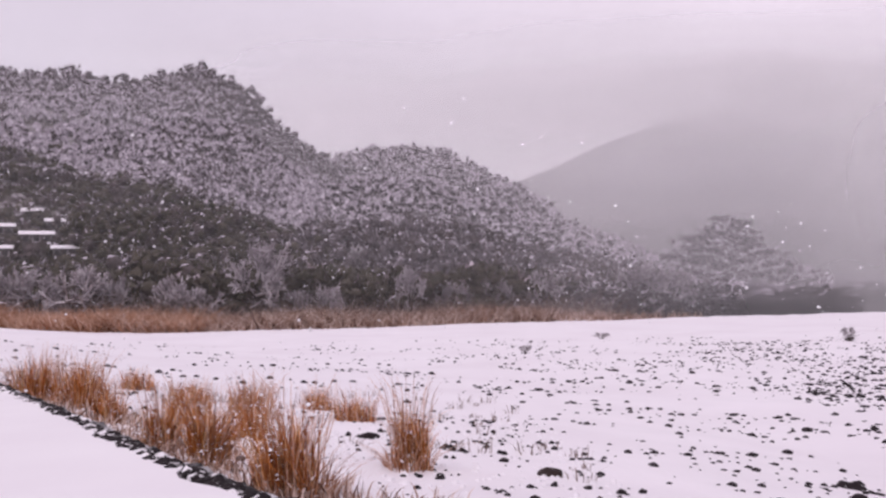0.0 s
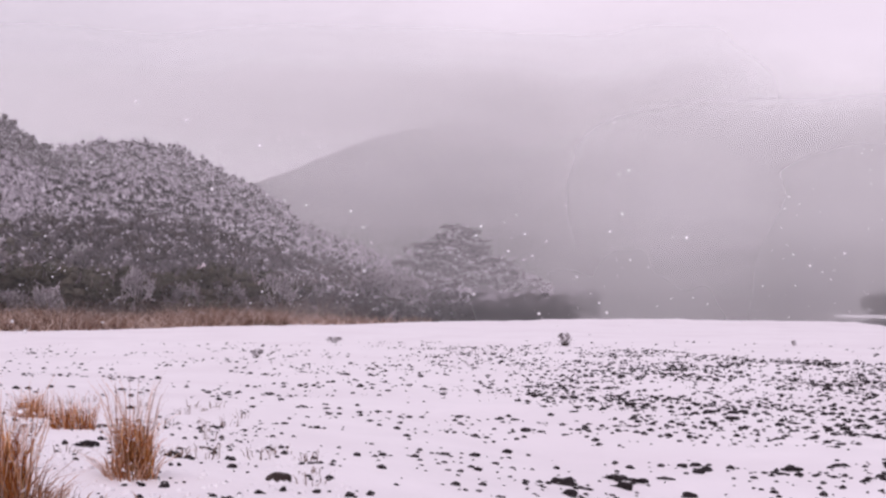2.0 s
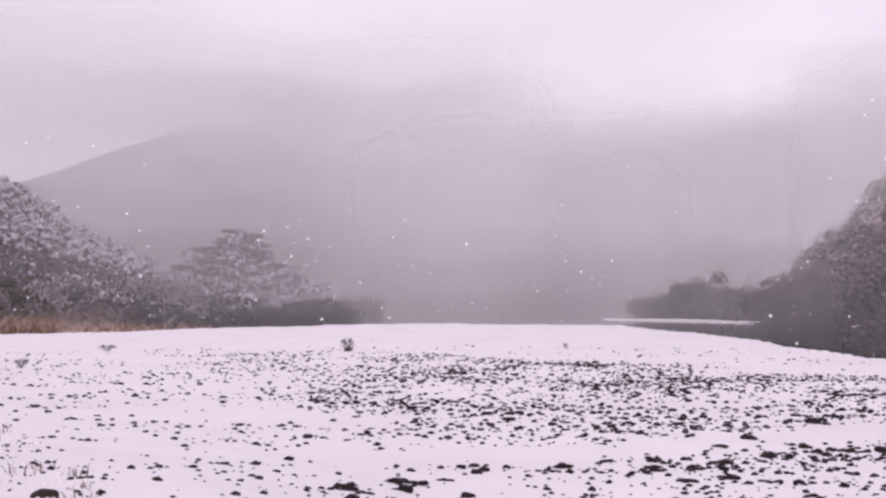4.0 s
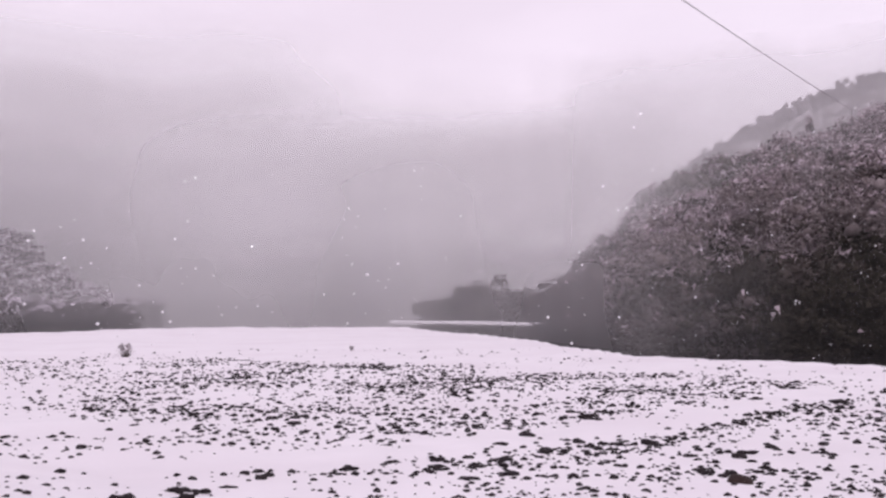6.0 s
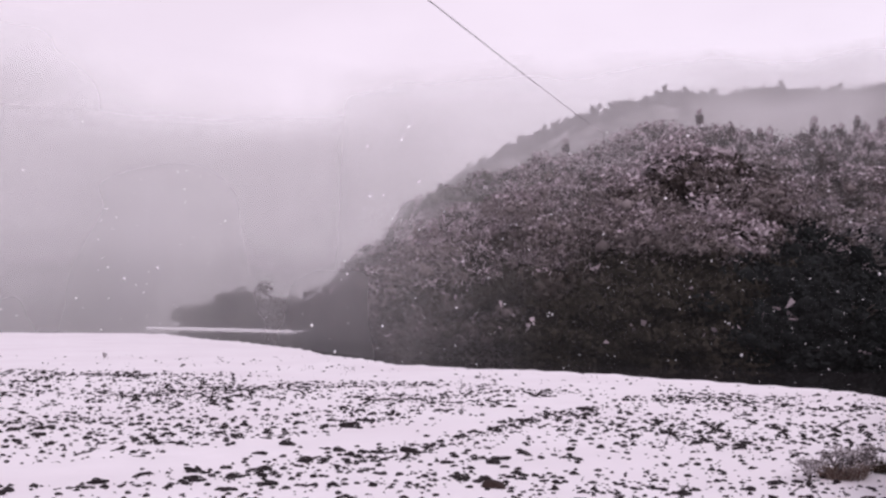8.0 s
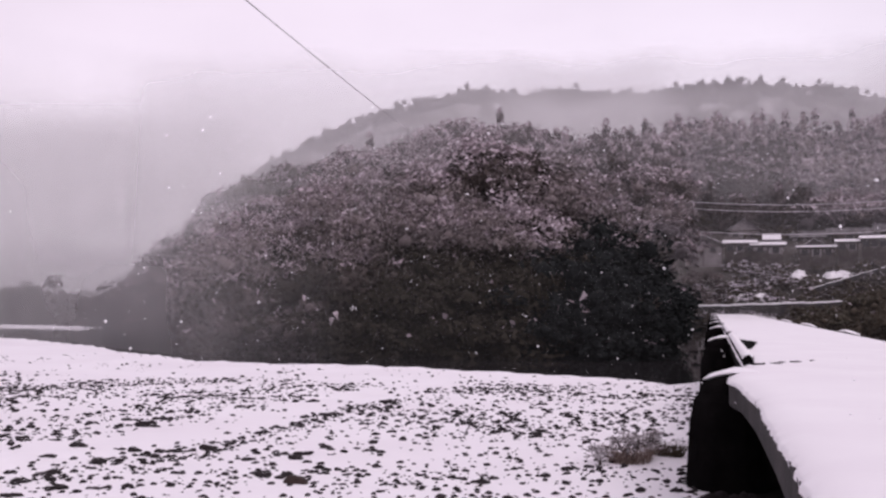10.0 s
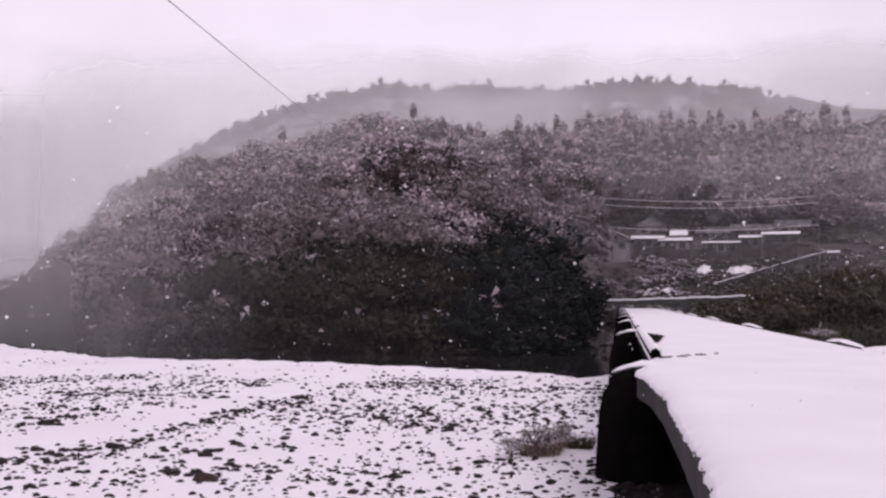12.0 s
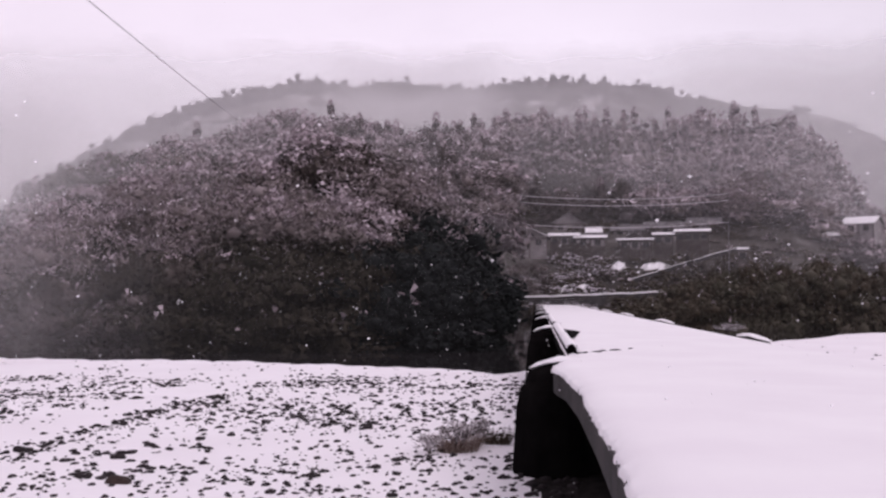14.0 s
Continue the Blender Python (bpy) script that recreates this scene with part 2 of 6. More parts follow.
def mist_material(name, headings, heights, scale, patchy=0.3):
    """Thin drifting snow that lets most of the light through. headings: (degrees from north, density); heights: (metres, share of it); patchy: how uneven it hangs."""
    m = bpy.data.materials.new(name)
    m.use_nodes = True
    n, l = m.node_tree.nodes, m.node_tree.links
    n.clear()
    out, tr, df, tl = (n.new("ShaderNode" + k) for k in ("OutputMaterial", "BsdfTransparent", "BsdfDiffuse", "BsdfTranslucent"))
    df.inputs[0].default_value = tl.inputs[0].default_value = (0.97, 0.965, 0.975, 1)
    half = n.new("ShaderNodeMixShader")
    half.inputs[0].default_value = 0.5
    l.new(df.outputs[0], half.inputs[1])
    l.new(tl.outputs[0], half.inputs[2])
    geo = n.new("ShaderNodeNewGeometry")
    sep = n.new("ShaderNodeSeparateXYZ")
    l.new(geo.outputs["Position"], sep.inputs[0])

    def calc(op, a, b, clamp=False):
        q = n.new("ShaderNodeMath")
        q.operation, q.use_clamp = op, clamp
        for socket, v in zip(q.inputs, (a, b)):
            if isinstance(v, (int, float)):
                socket.default_value = v
            else:
                l.new(v, socket)
        return q.outputs[0]

    def graded(value, stops):
        lo, hi = stops[0][0], stops[-1][0]
        mr = n.new("ShaderNodeMapRange")
        mr.inputs[1].default_value, mr.inputs[2].default_value = lo, hi
        l.new(value, mr.inputs[0])
        ramp = n.new("ShaderNodeValToRGB")
        ramp.color_ramp.interpolation = "EASE"
        while len(ramp.color_ramp.elements) < len(stops):
            ramp.color_ramp.elements.new(0.5)
        for e, (p, v) in zip(ramp.color_ramp.elements, stops):
            e.position, e.color = (p - lo) / (hi - lo), (v, v, v, 1)
        l.new(mr.outputs[0], ramp.inputs[0])
        return ramp.outputs[0]

    no = n.new("ShaderNodeTexNoise")
    no.inputs["Scale"].default_value, no.inputs["Detail"].default_value = scale, 3
    l.new(geo.outputs["Position"], no.inputs["Vector"])
    drift = calc("ADD", calc("MULTIPLY", no.outputs[0], 2 * patchy), 1 - patchy)
    heading = calc("MULTIPLY", calc("ARCTAN2", sep.outputs[0], sep.outputs[1]), 180 / math.pi)
    span = heights[-1][0] - heights[0][0]
    height = calc("ADD", sep.outputs[2], calc("MULTIPLY", calc("SUBTRACT", no.outputs[0], 0.5), 0.25 * span))
    fac = calc("MULTIPLY", graded(heading, headings), graded(height, heights))
    fac = calc("MULTIPLY", fac, drift, True)
    mix = n.new("ShaderNodeMixShader")
    l.new(fac, mix.inputs[0])
    l.new(tr.outputs[0], mix.inputs[1])
    l.new(half.outputs[0], mix.inputs[2])
    l.new(mix.outputs[0], out.inputs[0])
    return m


# ---------------------------------------------------------------- mesh helpers
def polar(az, r):
    a = np.radians(az)
    return r * np.sin(a), r * np.cos(a)


def tri_mesh(name, verts, tris, mats, index=None, smooth=False):
    """A mesh of triangles from arrays."""
    me = bpy.data.meshes.new(name)
    verts, tris = np.asarray(verts, np.float32), np.asarray(tris, np.int32)
    me.vertices.add(len(verts))
    me.vertices.foreach_set("co", verts.ravel())
    me.loops.add(tris.size)
    me.loops.foreach_set("vertex_index", tris.ravel())
    me.polygons.add(len(tris))
    me.polygons.foreach_set("loop_start", np.arange(0, tris.size, 3, dtype=np.int32))
    me.polygons.foreach_set("loop_total", np.full(len(tris), 3, np.int32))
    for m in mats:
        me.materials.append(m)
    if index is not None:
        me.polygons.foreach_set("material_index", np.asarray(index, np.int32))
    if smooth:
        me.polygons.foreach_set("use_smooth", np.ones(len(tris), bool))
    me.update(calc_edges=True)
    me.validate()
    return me


def grid_tris(nu, nv):
    i, j = np.meshgrid(np.arange(nu - 1), np.arange(nv - 1), indexing="ij")
    a = (i * nv + j).ravel()
    return np.concatenate([np.stack([a, a + 1, a + nv + 1], 1), np.stack([a, a + nv + 1, a + nv], 1)])


def part(name, bm, mat, parent, label="", smooth=False):
    me = bpy.data.meshes.new(name)
    bm.to_mesh(me)
    bm.free()
    me.materials.append(mat)
    if smooth:
        me.polygons.foreach_set("use_smooth", np.ones(len(me.polygons), bool))
    ob = new(name, me)
    ob.parent = parent
    return tagged(ob, label) if label else ob


def box(bm, x0, x1, y0, y1, z0, z1, bevel=0.0):
    made = bmesh.ops.create_cube(bm, size=1)["verts"]
    for v in made:
        v.co = Vector((x0 + (v.co.x + 0.5) * (x1 - x0), y0 + (v.co.y + 0.5) * (y1 - y0), z0 + (v.co.z + 0.5) * (z1 - z0)))
    if bevel:
        edges = list({e for v in made for e in v.link_edges})
        bmesh.ops.bevel(bm, geom=edges, offset=bevel, segments=2, affect="EDGES")
    return bm


def cloud_noise(x, y, scale, seed=0.0):
    """Smooth noise over arrays, about -1 to 1."""
    x, y = np.asarray(x) / scale + seed * 7.3, np.asarray(y) / scale - seed * 3.1
    return (np.sin(1.7 * x + 1.3 * np.sin(1.1 * y + seed)) + np.sin(1.9 * y + 1.7 * np.sin(0.9 * x + 2.0 * seed)) + np.sin(1.1 * (x + y) + 1.9 * np.sin(0.7 * (x - y)))) / 3


# ---------------------------------------------------------------- the lie of the land
AXIS = np.array((0.970, 0.242))        # along the bridge
SIDE = np.array((0.242, -0.970))       # across it, to its downstream side
DECK_L, DECK_R, DECK_Z, DECK_END = 0.55, 6.75, 2.3, 200.0
TERRACE = np.array([(-70, 120), (-30, 54), (-12.6, 25), (-6.4, 15.1), (-4.1, 11.4), (-2.6, 8.8), (-1.3, 6.8), (0.4, 4.6), (2.4, 2.5), (4.3, 1.2),
                    (5.95, 0.92), (7.44, -5.1), (9, -18), (20, -80), (-200, -80), (-200, 120)], float)
SHORE_AZ = [-180, -60, -23, -14.7, -5.7, 2, 9, 15, 20, 25, 31, 36, 39.2, 45, 48.3, 57.5, 66, 71.4, 74, 80, 88, 95, 110, 180]
SHORE_R = [125, 125, 122, 109, 109, 119, 128, 140, 152, 158, 154, 146, 122, 83, 69.5, 62.5, 57.5, 54, 51, 60, 90, 125, 135, 125]


def shore(az):
    return np.interp(az, SHORE_AZ, SHORE_R)


def terrace_distance(x, y):
    """Distance to the road terrace, negative on it."""
    best, inside = np.full(np.shape(x), 1e9), np.zeros(np.shape(x), bool)
    for (ax, ay), (bx, by) in zip(TERRACE, np.roll(TERRACE, -1, 0)):
        dx, dy = bx - ax, by - ay
        k = np.clip(((x - ax) * dx + (y - ay) * dy) / (dx * dx + dy * dy), 0, 1)
        best = np.minimum(best, np.hypot(x - ax - k * dx, y - ay - k * dy))
        cross = ((ay > y) != (by > y)) & (x < dx * (y - ay) / (dy + 1e-12) + ax)
        inside ^= cross
    return np.where(inside, -best, best)


def ground_z(x, y):
    x, y = np.asarray(x, float), np.asarray(y, float)
    az, r = np.degrees(np.arctan2(x, y)), np.hypot(x, y)
    d = terrace_distance(x, y)
    run = np.interp(az, [-180, -120, 0, 12, 35, 60, 180], [22, 22, 22, 20, 9, 4.5, 4.5])
    k = np.clip(d / run, 0, 1)
    bank = 2.05 * (1 - k) ** 1.15
    bumps = 0.035 * cloud_noise(x, y, 0.55) + 0.05 * cloud_noise(x, y, 1.9, 1) + 0.09 * cloud_noise(x, y, 7.0, 2)
    z = bank + bumps * np.clip(d / 2, 0, 1)
    wet = np.clip((az - 8) / 4, 0, 1)
    z = z - 1.4 * wet * np.clip((r - shore(az)) / 6, 0, 1)
    z = z * np.clip((1400 - r) / 800, 0, 1)
    return np.where(d < 0, 2.15, z)


def on_ground(x, y, sink=0.0):
    return (x, y, float(ground_z(x, y)) - sink)


# ground: one sheet out to the horizon, finer where it is near
def build_ground():
    az = np.concatenate([np.arange(-180, -30, 3.0), np.arange(-30, 100, 0.55), np.arange(100, 180.1, 3.0)])
    r = np.concatenate([[0.01, 2.5], np.geomspace(4, 70, 125), np.geomspace(72, 260, 44), np.geomspace(275, 5200, 30)])
    A, R = np.meshgrid(az, r, indexing="ij")
    X, Y = polar(A, R)
    Z = ground_z(X, Y)
    tris = grid_tris(len(az), len(r))
    cx, cy = X.ravel()[tris].mean(1), Y.ravel()[tris].mean(1)
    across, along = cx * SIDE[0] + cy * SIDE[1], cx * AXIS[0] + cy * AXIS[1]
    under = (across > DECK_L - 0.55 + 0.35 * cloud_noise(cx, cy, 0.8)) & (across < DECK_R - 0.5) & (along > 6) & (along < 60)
    ob = new("ground", tri_mesh("ground", np.stack([X, Y, Z], 2).reshape(-1, 3), tris, [M_FIELD, M_BED_SHADE], under.astype(int), True))
    return tagged(ob, "snow-covered gravel flat beside the river, stones showing through", "ground", kind="structure")


GROUND = build_ground()


# river: beyond the gravel flat
def build_river():
    az, s = np.arange(9, 150, 1.0), np.concatenate([np.linspace(0, 60, 12), np.geomspace(70, 1200, 14)])
    A, S = np.meshgrid(az, s, indexing="ij")
    X, Y = polar(A, shore(A) - 2 + S)
    ob = new("river", tri_mesh("river", np.stack([X, Y, np.full(X.shape, -0.45)], 2).reshape(-1, 3), grid_tris(len(az), len(s)), [M_WATER], None, True))
    return tagged(ob, "grey river water between the snowy flat and the wooded bank", "river", kind="structure")


build_river()


# road terrace that the view starts from: a snow layer with a rough dark margin
def build_road():
    pts = TERRACE[1:13]
    rng = np.random.default_rng(6)
    inner = []
    for (ax, ay), (bx, by) in zip(pts, pts[1:]):
        length = math.hypot(bx - ax, by - ay)
        n = max(1, int(length / 0.22)) if ay < 30 else 4
        for k in range(n):
            w = 0.045 * rng.normal() + 0.05 * math.sin(k * 0.7)
            inner.append((ax + (bx - ax) * k / n - (by - ay) / length * w, ay + (by - ay) * k / n + (bx - ax) / length * w))
    inner.append(tuple(pts[-1]))
    poly = np.array(inner + [(-40, -18), (-60, 40)])
    bm = bmesh.new()
    top = [bm.verts.new((x, y, DECK_Z)) for x, y in poly]
    low = [bm.verts.new((x, y, DECK_Z - 0.13)) for x, y in poly]
    bm.faces.new(top)
    for i in range(len(top)):
        j = (i + 1) % len(top)
        bm.faces.new((top[j], top[i], low[i], low[j]))
    bmesh.ops.recalc_face_normals(bm, faces=bm.faces)
    me = bpy.data.meshes.new("road")
    bm.to_mesh(me)
    bm.free()
    me.materials.append(M_SNOW)
    return tagged(new("road", me), "smooth untrodden snow on the riverside road", "road", kind="structure")


build_road()


# ---------------------------------------------------------------- hills
def hill(name, label, table, r_base, r_ridge, tree_h, mat, z_base=-1.0, behind=1.6, bend=1.0):
    """A hillside seen from the valley. table: heading and height angle of the wooded skyline; the slope climbs from r_base to r_ridge.
    Returns a function of heading and the share of the slope that gives places."""
    ta, te = np.array([p[0] for p in table]), np.array([p[1] for p in table])

    def rr(az, s):
        b = np.interp(az, *zip(*r_base)) if isinstance(r_base, list) else r_base
        t = np.interp(az, *zip(*r_ridge)) if isinstance(r_ridge, list) else r_ridge
        return b + (t - b) * s, t

    def place(az, s):
        r, top = rr(az, s)
        rise = np.maximum(top * np.tan(np.radians(np.interp(az, ta, te))) + EYE_Z - tree_h * 0.8 - z_base, 0.0)
        up = np.where(s <= 1, np.clip(s, 0, 1) ** bend, np.maximum(1 - (s - 1) * 1.2, 0))
        x, y = polar(az, r)
        z = z_base + rise * up + rise * 0.035 * cloud_noise(x, y, 35.0, len(name)) * np.clip(s * 4, 0, 1) * np.clip((1.0 - s) * 5, 0, 1)
        return x, y, z

    az, s = np.arange(ta[0], ta[-1] + 0.01, 0.5), np.concatenate([np.linspace(0, 1, 28), np.linspace(1.08, behind, 5)])
    A, S = np.meshgrid(az, s, indexing="ij")
    V = np.stack(place(A, S), 2).reshape(-1, 3)
    ob = new(name, tri_mesh(name, V, grid_tris(len(az), len(s)), [mat], None, True))
    tagged(ob, label, "hill", kind="structure")
    return place


HILL_LEFT = [(-50, 9), (-36, 11), (-29, 11.4), (-23, 11.6), (-19.5, 11.9), (-18.3, 11.5), (-17, 11.6), (-15, 12.0), (-12.9, 12.3), (-11.1, 11.6), (-10, 10.8), (-9.4, 9.8),
             (-8.1, 8.8), (-6.2, 7.5), (-4.1, 5.2), (-2, 2.8), (0, 1.0), (1.5, 0)]
HILL_SECOND = [(-10, 6.5), (-6.2, 7.6), (-4.4, 8.0), (-1.6, 8.25), (0.3, 7.9), (2.1, 7.0), (4, 6.05), (5.5, 5.25), (6.7, 4.1), (8.2, 3.35), (10.3, 2.5), (11.5, 2.0), (13.5, 0.9), (15.5, 0)]
KNOLL = [(9, 0.3), (11.8, 2.0), (13.6, 3.2), (14.6, 4.3), (15.2, 4.4), (16.2, 3.5), (17.9, 2.0), (19.3, 1.1), (20.5, 0.5), (23, -0.2)]
FAR_HILL = [(-6, 4.2), (0, 5.2), (3.9, 6.2), (5.9, 6.9), (8.9, 8.2), (11.9, 9.2), (14.9, 9.5), (18, 9.2), (21.2, 8.4), (24, 7.8), (28, 7.0), (32, 6.5), (36, 6.3), (40, 6.2), (43, 5.2), (45, 3.8), (47, 2.0), (49, 0.0), (54, -1.0)]
RIGHT_FRONT = [(43.5, -0.2), (45, 0.6), (46, 1.6), (47.2, 3.0), (48.6, 4.6), (49.9, 6.0), (52.7, 7.35), (56, 8.65), (59.6, 9.1), (62, 10.1), (64.5, 10.4), (66.4, 10.1), (68.2, 9.5),
               (71.4, 9.3), (74.5, 10.1), (77.6, 10.0), (80.6, 9.8), (83.7, 10.0), (86.6, 9.7), (89.4, 9.3), (90.5, 8.6), (91.3, 7.6), (92.1, 5.9), (92.8, 4.6), (94.5, 3.6), (100, 3.0), (125, 2)]
RIGHT_BACK = [(42.7, 0.0), (43.9, 0.8), (45.2, 2.2), (46.4, 3.0), (48.2, 4.7), (50.1, 6.4), (51.9, 7.7), (54.4, 9.2), (57.5, 10.5), (60.6, 11.4), (63, 11.9), (65.8, 11.7), (68.6, 11.9),
              (71.1, 11.6), (73.2, 11.6), (76.4, 12.05), (79.1, 11.8), (81.9, 11.5), (83.7, 11.0), (85.4, 10.4), (88, 9.5), (92, 8)]
FAR_RIGHT = [(78, 9.5), (82, 10.6), (85, 10.8), (87.2, 10.15), (89.4, 9.85), (91.7, 9.3), (94, 8.0), (100, 6.5), (125, 5)]

P_FAR = hill("hill_far", "mountain lost in falling snow and mist", FAR_HILL, 1050, 1450, 10, M_SOIL_FAR)
P_SECOND = hill("hill_second", "snow-dusted wooded spur behind the first hill", HILL_SECOND, 230, 620, 7, M_SOIL_MIST)
P_LEFT = hill("hill_left", "steep snow-dusted wooded hill above the valley", HILL_LEFT, 180, 520, 4.5, M_SOIL, bend=1.8)
P_KNOLL = hill("hill_knoll", "small hazy wooded knoll at the valley mouth", KNOLL, 330, 470, 8, M_SOIL_MIST)
P_BACK = hill("hill_right_back", "hazy ridge behind the wooded hill", RIGHT_BACK, 400, 560, 3, M_SOIL)
P_FARR = hill("hill_far_right", "distant grey slope behind the village hill", FAR_RIGHT, 700, 900, 3, M_SOIL)
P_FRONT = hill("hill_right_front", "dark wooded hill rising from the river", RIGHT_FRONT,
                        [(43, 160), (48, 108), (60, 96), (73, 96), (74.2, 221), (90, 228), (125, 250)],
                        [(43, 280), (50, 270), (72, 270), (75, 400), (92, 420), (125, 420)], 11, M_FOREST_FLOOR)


# ---------------------------------------------------------------- woods
_ico = bmesh.new()
bmesh.ops.create_icosphere(_ico, subdivisions=1, radius=1.0)
ICO_V = np.array([v.co[:] for v in _ico.verts])
ICO_F = np.array([[v.index for v in f.verts] for f in _ico.faces])
_ico.free()


def tree_form(rng, kind, n, leaf, lobe_count=6, loose=0.45, core=0.72):
    """One tree of a wood, about 1 wide and high: lobes of foliage with many leaf sprays on them. Vertices, triangles, and how readily each triangle carries snow."""
    V, F, S, base = [], [], [], 0
    if kind == "cone":
        lobes = [(np.array((0, 0, 0.18 + 0.2 * k)) + rng.normal(size=3) * (0.02, 0.02, 0), np.array((0.24 - 0.05 * k, 0.24 - 0.05 * k, 0.17))) for k in range(4)]
    elif kind == "grove":
        lobes = [(np.array((0, 0, 0.22)), np.array((0.42, 0.42, 0.5)))]
        for _ in range(lobe_count):
            q = rng.normal(size=3)
            q[2] = abs(q[2]) * 0.9
            q = q / np.linalg.norm(q) * (0.42, 0.42, 0.5) + (0, 0, 0.22)
            lobes.append((q, np.array((0.105, 0.105, 0.10)) * (0.7 + 0.7 * rng.random())))
    elif kind == "dome":
        lobes = [(np.array((0, 0, 0.36)), np.array((0.42, 0.42, 0.40)))]
        for _ in range(lobe_count):
            q = rng.normal(size=3)
            q[2] = abs(q[2])
            q = q / np.linalg.norm(q) * (0.36, 0.36, 0.34) + (0, 0, 0.36)
            lobes.append((q, np.array((0.19, 0.19, 0.15)) * (0.75 + 0.6 * rng.random())))
    else:
        lobes = []
        for _ in range(lobe_count):
            q = rng.normal(size=3) * (0.22, 0.22, 0.14) + (0, 0, 0.45)
            lobes.append((q, np.array((0.2, 0.2, 0.17)) * (0.75 + 0.6 * rng.random())))
        if kind == "skirt":
            lobes += [(np.array((rng.normal() * 0.2, rng.normal() * 0.2, 0.12)), np.array((0.28, 0.28, 0.22))) for _ in range(2)]
    for i, (q, rad) in enumerate(lobes):
        V.append(q + ICO_V * rad * (0.62 if kind == "grove" else 0.55 if kind == "dome" and i == 0 else 0.3 if loose > 1.5 else 0.64 if n > 100 else 1.0) * (core + (0.88 - core) * rng.random((len(ICO_V), 1))))
        F.append(ICO_F + base)
        S.append(ICO_V[ICO_F].mean(1)[:, 2] * 1.1 + q[2] * 0.6 + 0.25 * rng.random(len(ICO_F)) - (9.0 if n > 100 else 0.0))
        base += len(ICO_V)
    pick = rng.integers(0, len(lobes), n)
    if kind == "dome":
        pick[: n // 6] = 0
    d = rng.normal(size=(n, 3))
    d[:, 2] = np.abs(d[:, 2]) - (0.6 if kind == "grove" else 0.35)
    if kind == "grove":
        pick[: n // 4] = 0
    d /= np.linalg.norm(d, axis=1)[:, None]
    c = np.array([lobes[k][0] for k in pick]) + d * np.array([lobes[k][1] for k in pick]) * (0.85 + 0.35 * rng.random(n))[:, None]
    nrm = d + rng.normal(size=(n, 3)) * loose
    nrm /= np.linalg.norm(nrm, axis=1)[:, None]
    t1 = np.cross(nrm, rng.normal(size=(n, 3)))
    t1 /= np.linalg.norm(t1, axis=1)[:, None]
    t2 = np.cross(nrm, t1)
    size = leaf * (1.35 if kind == "dome" else 1.15 if n > 150 else 1.0) * (0.5 + 1.0 * rng.random(n))[:, None]
    a0 = rng.random(n) * 6.28
    ring = []
    for k in range(3):
        a = (a0 + k * 2.094 + rng.normal(size=n) * 0.4)[:, None]
        ring.append(c + size * (0.6 + 0.8 * rng.random((n, 1))) * (1.5 * np.cos(a) * t1 + 0.75 * np.sin(a) * t2))
    V.append(np.stack(ring, 1).reshape(-1, 3))
    F.append(np.arange(3 * n).reshape(-1, 3) + base)
    tuft = 0.4 * rng.normal(size=len(lobes))
    # snow lies on tops; the height weights also put top light into the crowns
    S.append(tuft[pick] + d[:, 2] * 1.1 + rng.random(n) * (0.45 if kind == "grove" else 0.22) + c[:, 2] * (1.6 if kind == "dome" else 1.3 if kind == "grove" else 0.8))
    return np.concatenate(V), np.concatenate(F), np.concatenate(S), len(lobes) * len(ICO_F)


def wood(name, label, places, heights, widths, kinds, frost, mats, n=60, leaf=0.11, seed=1, sink=0.15, lobe_count=5, kind="stuff", loose=0.45, core=0.72):
    """Many trees joined. kinds: a form's name for each tree; frost: the share of snow on each. A third material serves every third tree."""
    rng = np.random.default_rng(seed)
    forms = {k: [tree_form(rng, k, n, leaf, lobe_count, loose, core) for _ in range(8)] for k in sorted(set(kinds))}
    VV, FF, MM, base = [], [], [], 0
    for (x, y, z), h, w, k, fr in zip(places, heights, widths, kinds, frost):
        V, F, S, cores = forms[k][rng.integers(8)]
        a = rng.random() * 6.283
        c, s = math.cos(a) * w, math.sin(a) * w
        VV.append(np.stack([x + V[:, 0] * c - V[:, 1] * s, y + V[:, 0] * s + V[:, 1] * c, z - sink * h + V[:, 2] * h], 1))
        FF.append(F + base)
        lies = S > np.quantile(S[cores:], 1 - np.clip(fr, 0.0, 0.97))
        MM.append(np.where(lies, 1, 2 if len(mats) > 2 and rng.random() < 0.35 else 0))
        base += len(V)
    ob = new(name, tri_mesh(name, np.concatenate(VV), np.concatenate(FF), mats, np.concatenate(MM).astype(int), True))
    return tagged(ob, label, "woods", kind="" if kind == "thing" else kind)


def scatter(place, zone, count, seed, s0=0.0, s1=1.0, power=1.0):
    rng = np.random.default_rng(seed)
    az = zone[0] + (zone[1] - zone[0]) * rng.random(count)
    s = s0 + (s1 - s0) * rng.random(count) ** power
    x, y, z = place(az, s)
    return az, s, np.stack([x, y, z], 1), rng


def clear_of_houses(az, s, p):
    r = np.hypot(p[:, 0], p[:, 1])
    return ~(((az > 72.2) & (r < 135)) | ((az > 73.9) & (az < 95) & (r < 292)))
az, s, p, rng = scatter(P_LEFT, (-26, 0.5), 5000, 11, 0.0, 1.0, 0.6)
k = len(az)
el = np.degrees(np.arctan2(p[:, 2] + 4 - EYE_Z, np.hypot(p[:, 0], p[:, 1])))
